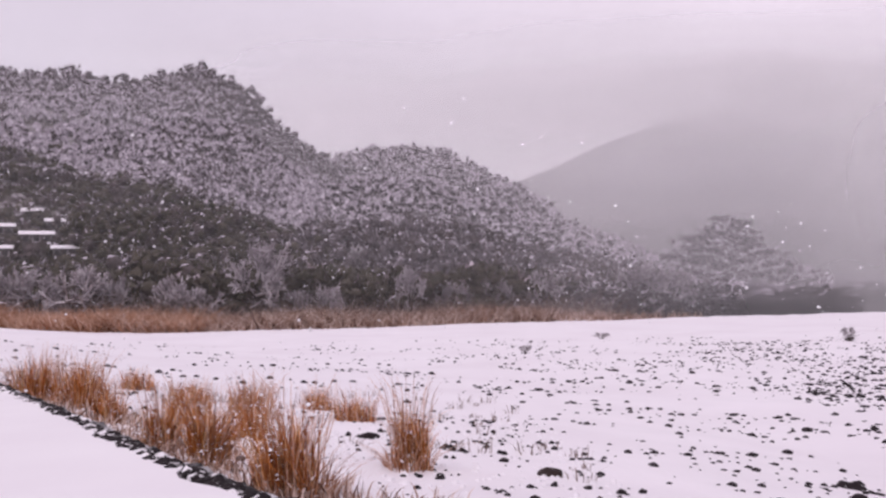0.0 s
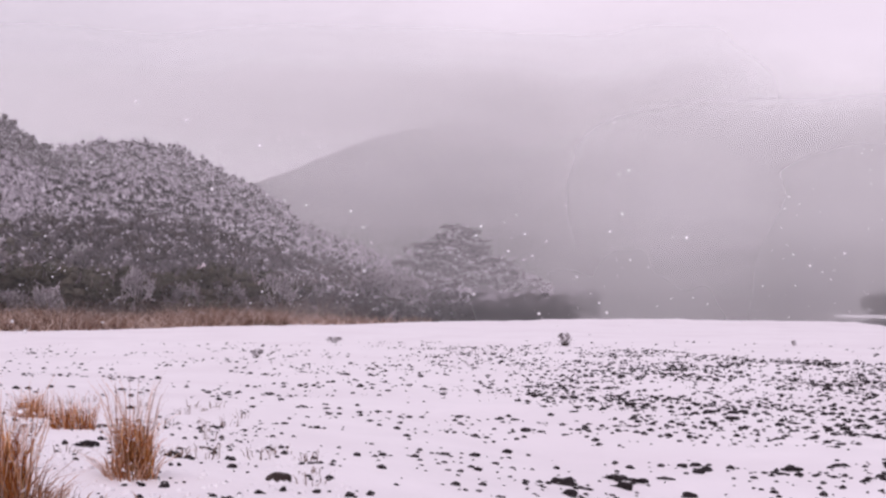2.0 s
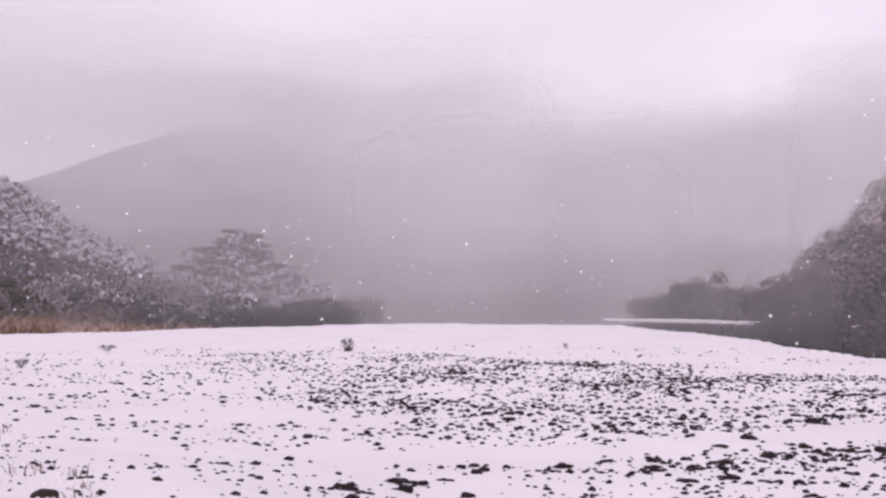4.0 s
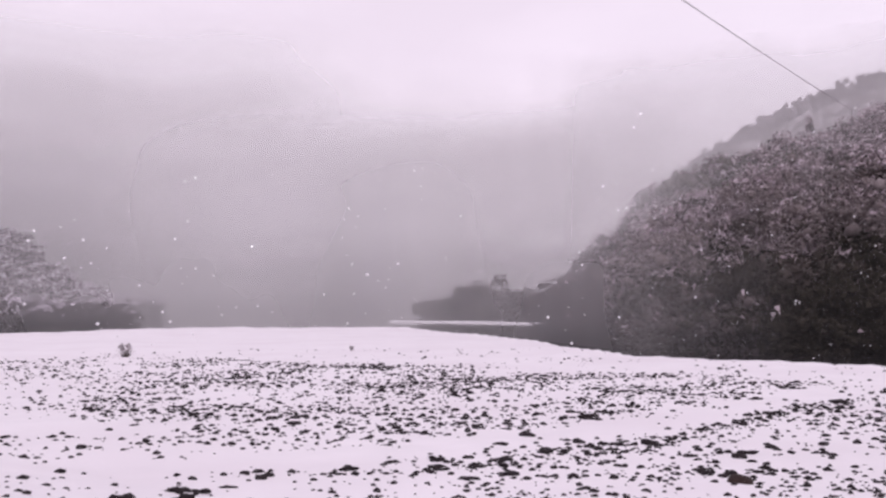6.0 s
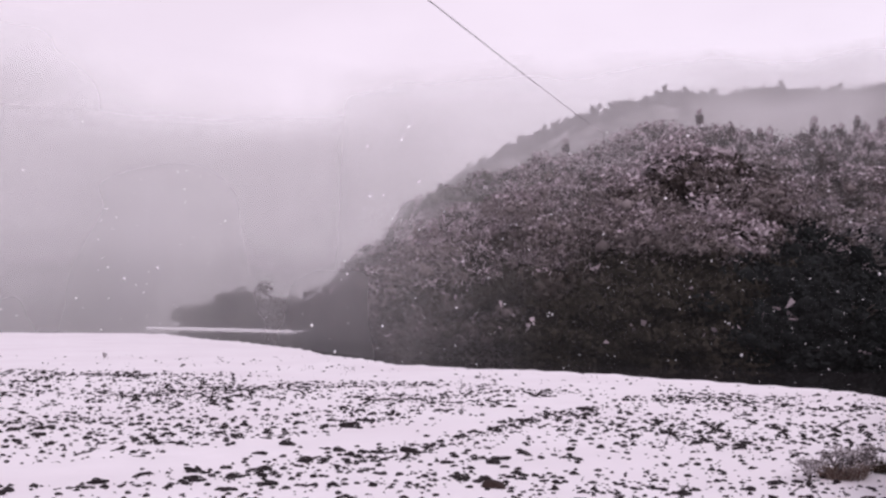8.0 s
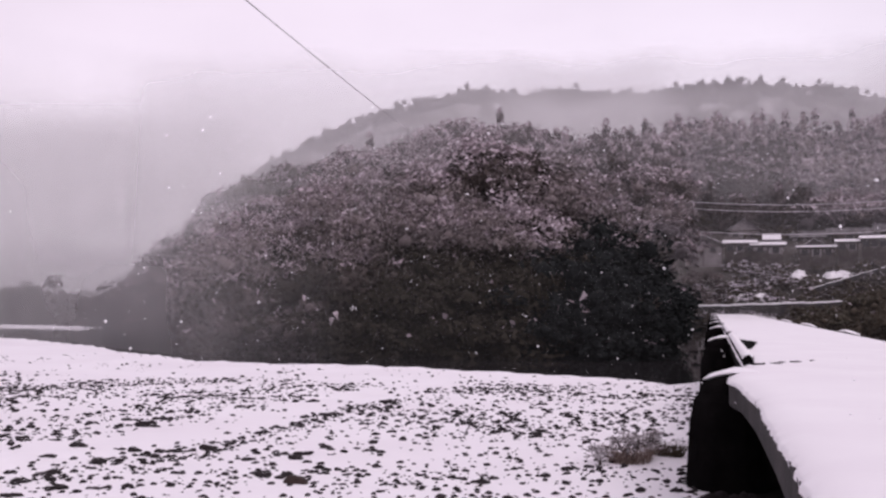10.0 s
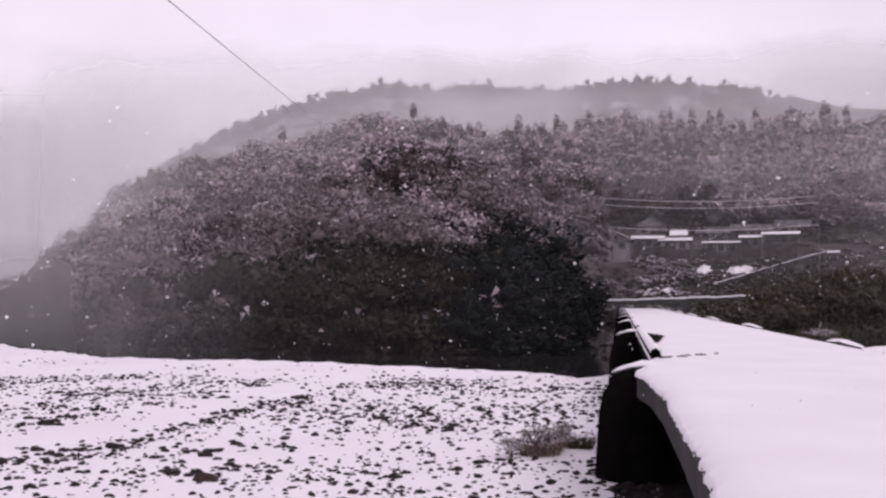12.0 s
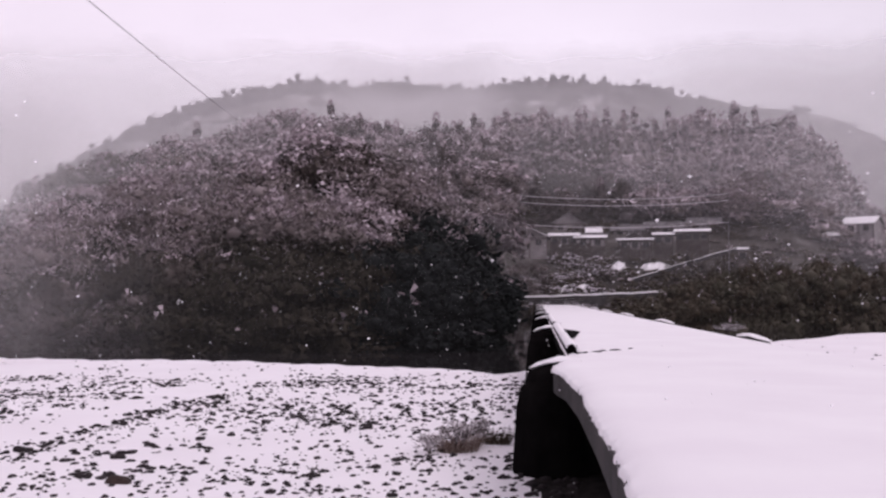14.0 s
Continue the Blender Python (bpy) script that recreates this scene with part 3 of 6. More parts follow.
line = np.interp(az, [-23, -17, -12, -7, -3], [7.4, 6.8, 5.4, 3.7, 2.4]) + 0.8 * cloud_noise(p[:, 0], p[:, 1], 45, 3) + 0.7 * cloud_noise(p[:, 0], p[:, 1], 17, 5)
dark = np.clip((line - el) / 1.3, 0, 1) + np.clip((s - 0.9) * 9, 0, 1) * 0.8 + np.clip((az + 12.5) / 2, 0, 1) * np.clip((s - 0.7) * 5, 0, 1) * 0.7
dark = np.clip(dark, 0, 1)
grow = np.interp(np.hypot(p[:, 0], p[:, 1]), [180, 320, 520], [1.35, 1.1, 0.85])
open_land = (az > -24.5) & (az < -19.2) & (np.hypot(p[:, 0], p[:, 1]) > 235) & (np.hypot(p[:, 0], p[:, 1]) < 385)
dark[open_land] = 1.0
high = (dark + 0.28 * np.random.default_rng(5).normal(size=k) < 0.5) & ~open_land
crest = ~high & (el > line + 0.6) & ~open_land
p[open_land, 2] -= 3.4
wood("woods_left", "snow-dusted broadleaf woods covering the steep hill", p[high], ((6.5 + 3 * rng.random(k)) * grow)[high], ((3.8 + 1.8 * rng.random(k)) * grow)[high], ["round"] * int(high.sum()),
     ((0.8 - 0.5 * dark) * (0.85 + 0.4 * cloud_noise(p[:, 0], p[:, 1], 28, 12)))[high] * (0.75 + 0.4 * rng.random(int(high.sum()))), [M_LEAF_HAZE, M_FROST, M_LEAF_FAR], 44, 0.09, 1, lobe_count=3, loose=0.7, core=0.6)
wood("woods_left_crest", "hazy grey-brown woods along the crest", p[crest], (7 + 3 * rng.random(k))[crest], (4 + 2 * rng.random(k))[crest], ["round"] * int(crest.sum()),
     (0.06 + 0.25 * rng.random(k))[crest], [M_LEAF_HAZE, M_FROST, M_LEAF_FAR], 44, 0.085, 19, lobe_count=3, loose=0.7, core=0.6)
high |= crest
wood("woods_left_low", "olive brown woods on the lower slope, hardly any snow on them", p[~high], ((6 + 3.5 * rng.random(k)) * grow)[~high], ((5.5 + 3 * rng.random(k)) * grow)[~high], ["round"] * int((~high).sum()),
     (0.01 + 0.12 * rng.random(k) ** 3 + 0.4 * (1 - dark) * rng.random(k))[~high], [M_LEAF_OLIVE, M_FROST, M_LEAF_FAR], 46, 0.07, 9, lobe_count=3, loose=1.1, core=0.6)
az, s, p, rng = scatter(P_SECOND, (-9, 15), 2600, 12)
k = len(az)
dark = np.clip((0.35 - s) * 3 + 0.4 * cloud_noise(p[:, 0], p[:, 1], 50, 4), 0, 1) + np.clip((s - 0.93) * 8, 0, 1) * 0.5
foot = s + 0.12 * cloud_noise(p[:, 0], p[:, 1], 30, 9) < 0.27
tall, wide, share = 8 + 3 * rng.random(k), 4.6 + 2.4 * rng.random(k), (0.54 - 0.44 * np.clip(dark, 0, 1)) * (0.6 + 0.6 * rng.random(k))
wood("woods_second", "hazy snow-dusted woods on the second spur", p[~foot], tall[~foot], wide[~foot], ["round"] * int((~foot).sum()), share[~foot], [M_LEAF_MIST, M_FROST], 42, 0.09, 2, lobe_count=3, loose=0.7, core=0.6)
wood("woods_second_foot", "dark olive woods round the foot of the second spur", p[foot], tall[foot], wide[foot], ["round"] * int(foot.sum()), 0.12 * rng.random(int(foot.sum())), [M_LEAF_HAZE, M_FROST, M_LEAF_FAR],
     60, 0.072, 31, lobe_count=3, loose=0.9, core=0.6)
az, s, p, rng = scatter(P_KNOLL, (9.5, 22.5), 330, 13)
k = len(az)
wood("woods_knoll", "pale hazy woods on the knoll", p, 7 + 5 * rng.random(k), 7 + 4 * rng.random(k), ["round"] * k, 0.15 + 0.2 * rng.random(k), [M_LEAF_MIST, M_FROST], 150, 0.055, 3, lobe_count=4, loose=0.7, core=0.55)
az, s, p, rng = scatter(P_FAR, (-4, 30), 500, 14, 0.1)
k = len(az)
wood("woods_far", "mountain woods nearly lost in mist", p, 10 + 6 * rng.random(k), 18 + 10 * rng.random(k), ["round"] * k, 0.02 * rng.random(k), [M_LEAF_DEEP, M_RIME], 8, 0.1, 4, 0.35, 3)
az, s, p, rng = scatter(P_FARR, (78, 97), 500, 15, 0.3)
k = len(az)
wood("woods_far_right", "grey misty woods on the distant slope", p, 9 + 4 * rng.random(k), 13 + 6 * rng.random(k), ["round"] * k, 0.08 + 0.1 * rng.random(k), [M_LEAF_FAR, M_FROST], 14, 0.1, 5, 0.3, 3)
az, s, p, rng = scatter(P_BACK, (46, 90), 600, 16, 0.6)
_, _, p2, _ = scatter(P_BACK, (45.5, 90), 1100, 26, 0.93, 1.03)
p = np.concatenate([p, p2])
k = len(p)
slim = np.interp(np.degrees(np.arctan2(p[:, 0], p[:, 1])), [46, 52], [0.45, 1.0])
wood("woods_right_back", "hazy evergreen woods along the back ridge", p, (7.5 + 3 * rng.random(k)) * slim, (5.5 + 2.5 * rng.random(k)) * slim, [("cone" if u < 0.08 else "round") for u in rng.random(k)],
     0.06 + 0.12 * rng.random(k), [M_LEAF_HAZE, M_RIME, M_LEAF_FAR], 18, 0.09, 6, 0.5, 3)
az, s, p, rng = scatter(P_FRONT, (45, 96), 1900, 17, 0.0, 1.0, 0.75)
keep = clear_of_houses(az, s, p)
az, s, p = az[keep], s[keep], p[keep]
k = len(az)
u = rng.random(k)
kinds = np.where((u < 0.35) & (s > 0.45) & (az > 70), "cone", np.where((u < 0.05) & (s > 0.6), "cone", "round"))
el = np.degrees(np.arctan2(p[:, 2] + 5 - EYE_Z, np.hypot(p[:, 0], p[:, 1])))
own = np.array([0.06, 0.16, 0.3, 0.42, 0.6])[rng.integers(0, 5, k)]
fr = np.clip(own * np.clip((el - 1.6) / 4.0, 0.15, 1) + 0.05 + 0.25 * cloud_noise(p[:, 0], p[:, 1], 26, 5), 0.02, 0.8)
big = np.interp(np.hypot(p[:, 0], p[:, 1]), [100, 260, 420], [1.0, 1.05, 1.2])
kinds = np.where((kinds == "round") & (rng.random(k) < 0.65), "dome", kinds)
group = cloud_noise(p[:, 0], p[:, 1], 15, 11)
hh = np.where(kinds == "cone", 11 + 4 * rng.random(k), (8 + 4 * rng.random(k)) * (1 + 0.3 * group)) * big
ww = np.where(kinds == "cone", 8 + 2 * rng.random(k), np.where(kinds == "dome", 10 + 6 * rng.random(k), 8 + 4 * rng.random(k))) * big
fr = fr * (0.75 + 0.5 * group)
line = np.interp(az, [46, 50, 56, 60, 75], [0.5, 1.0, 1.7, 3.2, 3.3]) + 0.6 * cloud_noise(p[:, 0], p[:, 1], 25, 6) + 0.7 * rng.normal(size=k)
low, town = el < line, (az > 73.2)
fr = fr * np.where(town, 1.0, np.clip((el - line) / 2.6, 0.12, 1.0))
mid = ~low & ~town
# dark zones put the shade under the upper crowns into the leaf colour
crown_shade = np.zeros(k, bool)
for h_az, h_el, h_w, h_h in ((51.8, 5.4, 2.6, 0.9), (61.4, 5.0, 1.5, 0.6), (56.6, 6.4, 1.2, 0.7)):
    crown_shade |= ((az - h_az) / h_w) ** 2 + ((el - h_el) / h_h) ** 2 < 1 + 0.4 * group
crown_shade &= mid
mid &= ~crown_shade
wood("woods_crown_shade", "dark olive evergreens without snow, zones darkened for the shade under crowns", p[crown_shade], hh[crown_shade], ww[crown_shade], list(kinds[crown_shade]), 0.03 * rng.random(int(crown_shade.sum())), [M_LEAF_OLIVE, M_RIME, M_LEAF_MID], 800, 0.022, 19, lobe_count=9, loose=0.8, core=0.72)
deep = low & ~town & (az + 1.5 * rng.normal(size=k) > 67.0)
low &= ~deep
wood("woods_right_deep", "nearly black evergreens at the bridge end of the bank, shade in their colour", p[deep], hh[deep], ww[deep], list(kinds[deep]), 0 * p[deep, 0], [M_LEAF_SHADED, M_RIME], 800, 0.028, 18, lobe_count=9, loose=1.0, core=0.72)
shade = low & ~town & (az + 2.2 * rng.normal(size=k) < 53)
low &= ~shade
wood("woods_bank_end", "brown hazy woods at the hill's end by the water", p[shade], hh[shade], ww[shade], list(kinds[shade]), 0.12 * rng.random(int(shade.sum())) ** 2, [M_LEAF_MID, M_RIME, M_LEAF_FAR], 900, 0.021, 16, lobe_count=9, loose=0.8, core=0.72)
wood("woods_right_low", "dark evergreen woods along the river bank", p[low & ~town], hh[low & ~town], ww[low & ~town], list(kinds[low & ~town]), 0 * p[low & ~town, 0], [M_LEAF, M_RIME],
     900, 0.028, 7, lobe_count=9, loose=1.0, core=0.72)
end = mid & (az + 1.5 * rng.normal(size=k) < 56)
mid &= ~end
close = mid & (np.hypot(p[:, 0], p[:, 1]) < 185)
mid &= ~close
wood("woods_right_near", "rounded evergreen crowns with rime on their tops above the river", p[close], hh[close] * 0.9, ww[close] * 0.85, list(kinds[close]), fr[close] * 1.1 + 0.04, [M_LEAF_MID, M_RIME, M_LEAF_HAZE], 1000, 0.0185, 14, lobe_count=9, loose=0.55, core=0.7)
wood("woods_right", "evergreen woods whose upper crowns are dusted with snow", p[mid], hh[mid], ww[mid], list(kinds[mid]), np.clip(fr[mid] * 0.95 + 0.05, 0, 0.65), [M_LEAF_FAR, M_RIME, M_LEAF_MID], 440, 0.027, 8, lobe_count=8, loose=0.55, core=0.7)
wood("woods_right_end", "hazier woods at the end of the hill", p[end], hh[end], ww[end], list(kinds[end]), np.clip(fr[end] * 0.75 + 0.04, 0, 0.6), [M_LEAF_FAR, M_RIME, M_LEAF_MID], 480, 0.026, 12, lobe_count=8, loose=0.7, core=0.7)
# leafless crowns, pale with rime, standing out among the evergreens
bare_az = np.array([54.2, 55.6, 56.4, 60.8, 62.6, 63.5, 57.8, 66.9, 68.0, 50.8, 49.6, 70.6, 84.3, 86.6, 88.4])
bare_el = np.array([3.9, 4.5, 3.6, 4.2, 4.6, 3.8, 5.4, 6.2, 5.6, 2.6, 1.8, 5.0, 6.4, 5.2, 5.6])
def slope_spot(head, rise_angle, top):
    """The place on the wooded hill where a tree of that height shows its top at that height angle."""
    q = np.stack(P_FRONT(np.full(200, head), np.linspace(0, 1, 200)), 1)
    rise = np.degrees(np.arctan2(q[:, 2] + top - EYE_Z, np.hypot(q[:, 0], q[:, 1])))
    return q[np.argmin(np.abs(rise - rise_angle))]


spots = [slope_spot(b_az, b_el, 8) for b_az, b_el in zip(bare_az, bare_el)]
wood("woods_leafless", "pale brown leafless crowns among the evergreens", np.array(spots), 13 + 3 * rng.random(15), 13 + 4 * rng.random(15), ["round"] * 15, 0.12 + 0.15 * rng.random(15), [M_BARE_CROWN, M_RIME],
     2600, 0.012, 20, -0.12, lobe_count=9, loose=1.6, core=0.6)
# old evergreens whose crowns have grown together into broad domes, rime on their tops
DOMES = [(63.8, 10.3, 27), (60.5, 8.7, 20), (57.3, 8.0, 19), (52.8, 6.6, 17), (66.2, 6.2, 15), (62.2, 5.5, 13), (59.0, 5.2, 13), (56.2, 4.6, 12), (69.6, 6.6, 14), (68.2, 8.8, 18), (72.4, 4.9, 8), (70.6, 4.6, 11), (53.6, 4.3, 11), (66.0, 4.6, 12), (50.6, 4.4, 12)]
for b_az, b_el, b_w in DOMES:
    spot = slope_spot(b_az, b_el, 0.72 * b_w)
    tagged(wood("tree_group", "broad evergreen crowns grown together, rime on their tops", [spot], [0.85 * b_w], [b_w], ["grove"], [0.24 + 0.1 * rng.random()], [M_LEAF_MID, M_RIME, M_LEAF_MID], int(1500 + 34 * b_w ** 2), 0.29 / b_w, int(b_az * 10), 0.1,
                lobe_count=int(16 + b_w * 0.7), kind="thing", loose=0.5, core=0.75), "", "trees")
grove = town & (el < 8.3) & (az + 0.8 * cloud_noise(p[:, 0], p[:, 1], 20, 7) < 80.6) & (az > 73.8) & ((el < 4.6) | (az > 75.8))
town &= ~grove
wood("woods_grove", "dark cedar grove behind the village houses", p[grove], hh[grove], ww[grove], ["cone" if q < 0.6 else "round" for q in rng.random(int(grove.sum()))], fr[grove] * 0.3, [M_LEAF_FAR, M_RIME, M_LEAF_MID],
     220, 0.042, 15, lobe_count=5, loose=0.6, core=0.65)
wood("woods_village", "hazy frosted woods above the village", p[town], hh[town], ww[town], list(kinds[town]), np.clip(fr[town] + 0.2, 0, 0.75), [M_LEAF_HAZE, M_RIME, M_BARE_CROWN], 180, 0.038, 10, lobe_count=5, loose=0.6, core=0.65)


# mist: falling snow hanging in the air, thicker the further one looks
def mist_bank(name, label, az0, az1, r, z1, mat):
    az, z = np.arange(az0, az1 + 0.1, 1.0), np.linspace(-2, z1, 12)
    A, Z = np.meshgrid(az, z, indexing="ij")
    X, Y = polar(A, (np.interp(A, *zip(*r)) if isinstance(r, list) else r) + 2 * np.sin(A * 0.4))
    return tagged(new(name, tri_mesh(name, np.stack([X, Y, Z], 2).reshape(-1, 3), grid_tris(len(az), len(z)), [mat], None, True)), label, "mist", kind="structure")


mist_bank("mist_bank", "grey veil of falling snow round the far mountain", -20, 36, 950, 300,
          mist_material("snow_mist", [(-20, 0.0), (-8, 0.75), (12, 0.95), (18, 1.06), (26, 1.0), (36, 0.0)],
                        [(0, 0.30), (40, 0.40), (80, 0.60), (120, 0.78), (155, 0.95), (185, 0.85), (225, 0.4), (280, 0.0)], 0.004, 0.1))
mist_bank("mist_bank_valley", "grey veil of falling snow filling the far valley", 18, 60, 930, 220,
          mist_material("valley_mist", [(18, 0.0), (28, 1.0), (36, 1.15), (44, 1.3), (48, 0.9), (53, 0.3), (60, 0.0)],
                        [(0, 0.36), (30, 0.52), (60, 0.8), (80, 0.95), (105, 1.0), (135, 0.8), (195, 0.0)], 0.004, 0.1))
SHORE_VEIL = [(a, float(shore(a)) + 9) for a in (-45, -30, -23, -14.7, -5.7, 2, 9, 15, 20, 25, 31)] + [(36, 172), (42, 172), (54, 172)]
mist_bank("mist_veil_near", "thin falling snow before the foot of the hills", -45, 54, SHORE_VEIL, 46,
          mist_material("thin_snowfall", [(-45, 0.04), (-20, 0.04), (-8, 0.055), (2, 0.09), (9, 0.15), (13, 0.23), (18, 0.26), (30, 0.26), (37, 0.42), (41, 0.24), (43, 0.2), (48, 0.2), (54, 0.0)], [(0, 1.0), (20, 0.9), (30, 0.5), (44, 0.0)], 0.03))
mist_bank("mist_veil_middle", "falling snow before the second spur", -45, 46, 226, 66,
          mist_material("middle_snowfall", [(-45, 0.03), (-20, 0.03), (-4, 0.05), (6, 0.07), (13, 0.08), (20, 0.13), (36, 0.16), (46, 0.0)], [(0, 1.0), (34, 0.9), (46, 0.4), (64, 0.0)], 0.02))
mist_bank("mist_veil_far", "thick falling snow round the knoll at the valley mouth", -45, 46, 324, 90,
          mist_material("thick_snowfall", [(-45, 0.04), (-20, 0.04), (-4, 0.07), (8, 0.09), (14, 0.14), (22, 0.18), (38, 0.2), (46, 0.0)], [(0, 1.0), (44, 0.9), (64, 0.4), (88, 0.0)], 0.015))
mist_bank("mist_veil_crest", "falling snow drifting before the crest of the hills", -45, 18, 452, 130,
          mist_material("crest_snowfall", [(-45, 0.16), (-10, 0.16), (0, 0.13), (8, 0.1), (18, 0.0)], [(0, 1.0), (88, 0.95), (106, 0.4), (128, 0.0)], 0.012))
mist_bank("mist_veil_bank", "faint snowfall over the river before the dark bank", 38, 76, [(38, 150), (42, 122), (44, 104), (48, 82), (57.5, 74), (66, 70), (76, 68)], 16,
          mist_material("faint_snowfall", [(38, 0.0), (41, 0.24), (44, 0.32), (46, 0.3), (48.5, 0.2), (51, 0.14), (54, 0.08), (57, 0.03), (64, 0.018), (71, 0.012), (76, 0.0)], [(-1, 1.0), (6, 0.9), (10, 0.5), (15, 0.0)], 0.05))
mist_bank("mist_veil_slope", "thin falling snow over the wooded bank", 44, 112, 136, 44,
          mist_material("bank_snowfall", [(44, 0.0), (49, 0.17), (53, 0.13), (60, 0.10), (72, 0.085), (76, 0.015), (112, 0.01)], [(0, 1.0), (22, 0.9), (32, 0.4), (42, 0.0)], 0.03))
mist_bank("mist_veil_hill", "falling snow over the middle of the wooded hill", 44, 112, 190, 56,
          mist_material("hill_snowfall", [(44, 0.0), (49, 0.18), (55, 0.14), (62, 0.13), (72, 0.12), (76, 0.03), (112, 0.025)], [(0, 1.0), (30, 0.9), (42, 0.4), (54, 0.0)], 0.025))
mist_bank("mist_veil_village", "falling snow below the crowns of the wooded hill", 44, 112, 247, 64,
          mist_material("upper_snowfall", [(44, 0.0), (49, 0.18), (55, 0.14), (62, 0.14), (72, 0.13), (76, 0.045), (86, 0.05), (90, 0.13), (112, 0.13)], [(0, 1.0), (38, 0.9), (50, 0.4), (62, 0.0)], 0.02))

mist_bank("mist_veil_gully", "falling snow above the roofs of the village", 73, 112, 305, 84,
          mist_material("gully_snowfall", [(73, 0.0), (76, 0.18), (90, 0.2), (112, 0.2)], [(14, 0.0), (22, 0.7), (30, 1.0), (52, 0.9), (66, 0.4), (82, 0.0)], 0.02))


def ridge_mist():
    """A bank lying between the wooded hill and the ridge behind it, thickest where it spills over the saddle."""
    az, k = np.arange(42.0, 112.1, 0.5), np.linspace(0, 1, 10)
    A, K = np.meshgrid(az, k, indexing="ij")
    X, Y = polar(A, 470 + 0 * A)
    Z = 20 + 100 * K
    ob = new("ridge_mist", tri_mesh("ridge_mist", np.stack([X, Y, Z], 2).reshape(-1, 3), grid_tris(len(az), len(k)),
                                    [mist_material("ridge_mist", [(42, 0.0), (44, 0.12), (46, 0.32), (49, 0.42), (58, 0.44), (63, 0.55), (67, 0.8), (72, 0.82), (75.5, 0.55), (82, 0.5), (86, 0.66), (112, 0.7)],
                                                   [(20, 1.1), (70, 1.05), (94, 1.0), (106, 0.65), (120, 0.0)], 0.02, 0.25)], None, True))
    tagged(ob, "snow mist drifting below the ridge", "mist", kind="structure")


ridge_mist()
# ---------------------------------------------------------------- the bridge
def empty(name, m, label, category, group=""):
    ob = new(name)
    ob.matrix_world = m
    return tagged(ob, label, category, group)


TURN = math.degrees(math.atan2(AXIS[1], AXIS[0]))
BRIDGE_M = pose(0, 0, 0, 0, 0, TURN)


def build_bridge():
    top = empty("bridge", BRIDGE_M, "low concrete river bridge without railings, its deck under fresh snow", "bridge")
    spans = [6.0] + [22.6 + 25 * k for k in range(8)]
    rng = np.random.default_rng(5)
    # the first slab narrows towards the first pier, where its corner is rounded
    def left_edge(x):
        return np.interp(x, [5, 7, 12, 16, 19, 20.2, 21.2, 22.2, 22.6, 23.0], [0.67, 0.67, 0.67, 0.62, 0.49, 0.31, 0.32, 0.45, 0.7, 0.72])

    # deck slabs, one for each span, the joints askew like the piers
    for a, b in zip(spans, spans[1:]):
        bm = bmesh.new()
        us = np.linspace(a + 0.02, b - 0.02, 40 if a < 10 else 6)
        rows = []
        for u in us:
            k = (u - a) / (b - a)
            skew = 1.67 * (k if a < 10 else 1.0)
            e = float(left_edge(u))
            rows.append([bm.verts.new((u + (c - e) * skew, -c, z)) for c, z in ((e + 0.04, 1.74), (e, 1.78), (e, 2.2), (e + 0.04, 2.22), (DECK_R, 2.22), (DECK_R, 1.74))])
        for p, q in zip(rows, rows[1:]):
            for k in range(6):
                bm.faces.new((p[k], p[(k + 1) % 6], q[(k + 1) % 6], q[k]))
        bm.faces.new(list(reversed(rows[0])))
        bm.faces.new(rows[-1])
        bmesh.ops.recalc_face_normals(bm, faces=bm.faces)
        # spans past the first pier take the concrete with shade in its colour
        part("deck_slab", bm, M_CONCRETE if a < 10 else M_SHADECONC, top)
    # snow on the deck, with a lumpy overhanging margin
    xs, ys = np.concatenate([np.arange(5.2, 60, 0.12), np.arange(60, DECK_END, 1.5)]), np.concatenate([[0, 0, 0.04, 0.1, 0.18, 0.32], np.linspace(0.6, 5.6, 8), [5.88, 6.04, 6.15, 6.2, 6.2]])
    X, Yg = np.meshgrid(xs, ys, indexing="ij")
    lip = 0.03 * cloud_noise(X, Yg * 0, 0.9, 1) + 0.02 * cloud_noise(X, Yg * 0, 0.23, 2) + 0.014 * rng.normal(size=X.shape)
    edge = np.minimum(Yg, 6.2 - Yg)
    Z = 2.325 + 0.001 * cloud_noise(X, Yg, 2.6, 3) - 0.1 * np.clip(1 - edge / 0.35, 0, 1) ** 2
    Z[:, 0] = Z[:, -1] = 2.17
    out = np.clip(1 - edge / 0.16, 0, 1)
    L = left_edge(X)
    Y = -(L + Yg * (DECK_R - L) / 6.2 + np.where(Yg < 3, -1, 1) * out * (0.01 + lip))
    part_me = tri_mesh("snow_cover", np.stack([X, Y, Z], 2).reshape(-1, 3), grid_tris(len(xs), len(ys)), [M_SNOW], None, True)
    ob = new("snow_cover", part_me)
    ob.parent = top
    tagged(ob, "smooth fresh snow on the deck")
    # clods along the first joint and a dark patch beyond it
    for k in range(11):
        q = 0.95 + 1.15 * rng.random()
        bm = bmesh.new()
        m = pose(22.8 + q * 1.67 + 0.12 * rng.normal(), -q - 0.1 * rng.normal(), 2.33, 0, 0, rng.random() * 360) @ Matrix.Diagonal((0.07 + 0.09 * rng.random(), 0.04, 0.025, 1))
        bmesh.ops.create_icosphere(bm, subdivisions=1, radius=1.0, matrix=m)
        part("joint_clod", bm, M_SHADECONC, top)
    bm = bmesh.new()
    ring = [(31.93, 0.89), (37.55, 0.89), (43.06, 0.91), (41.55, 1.32), (39.46, 1.61), (33.3, 1.19)]
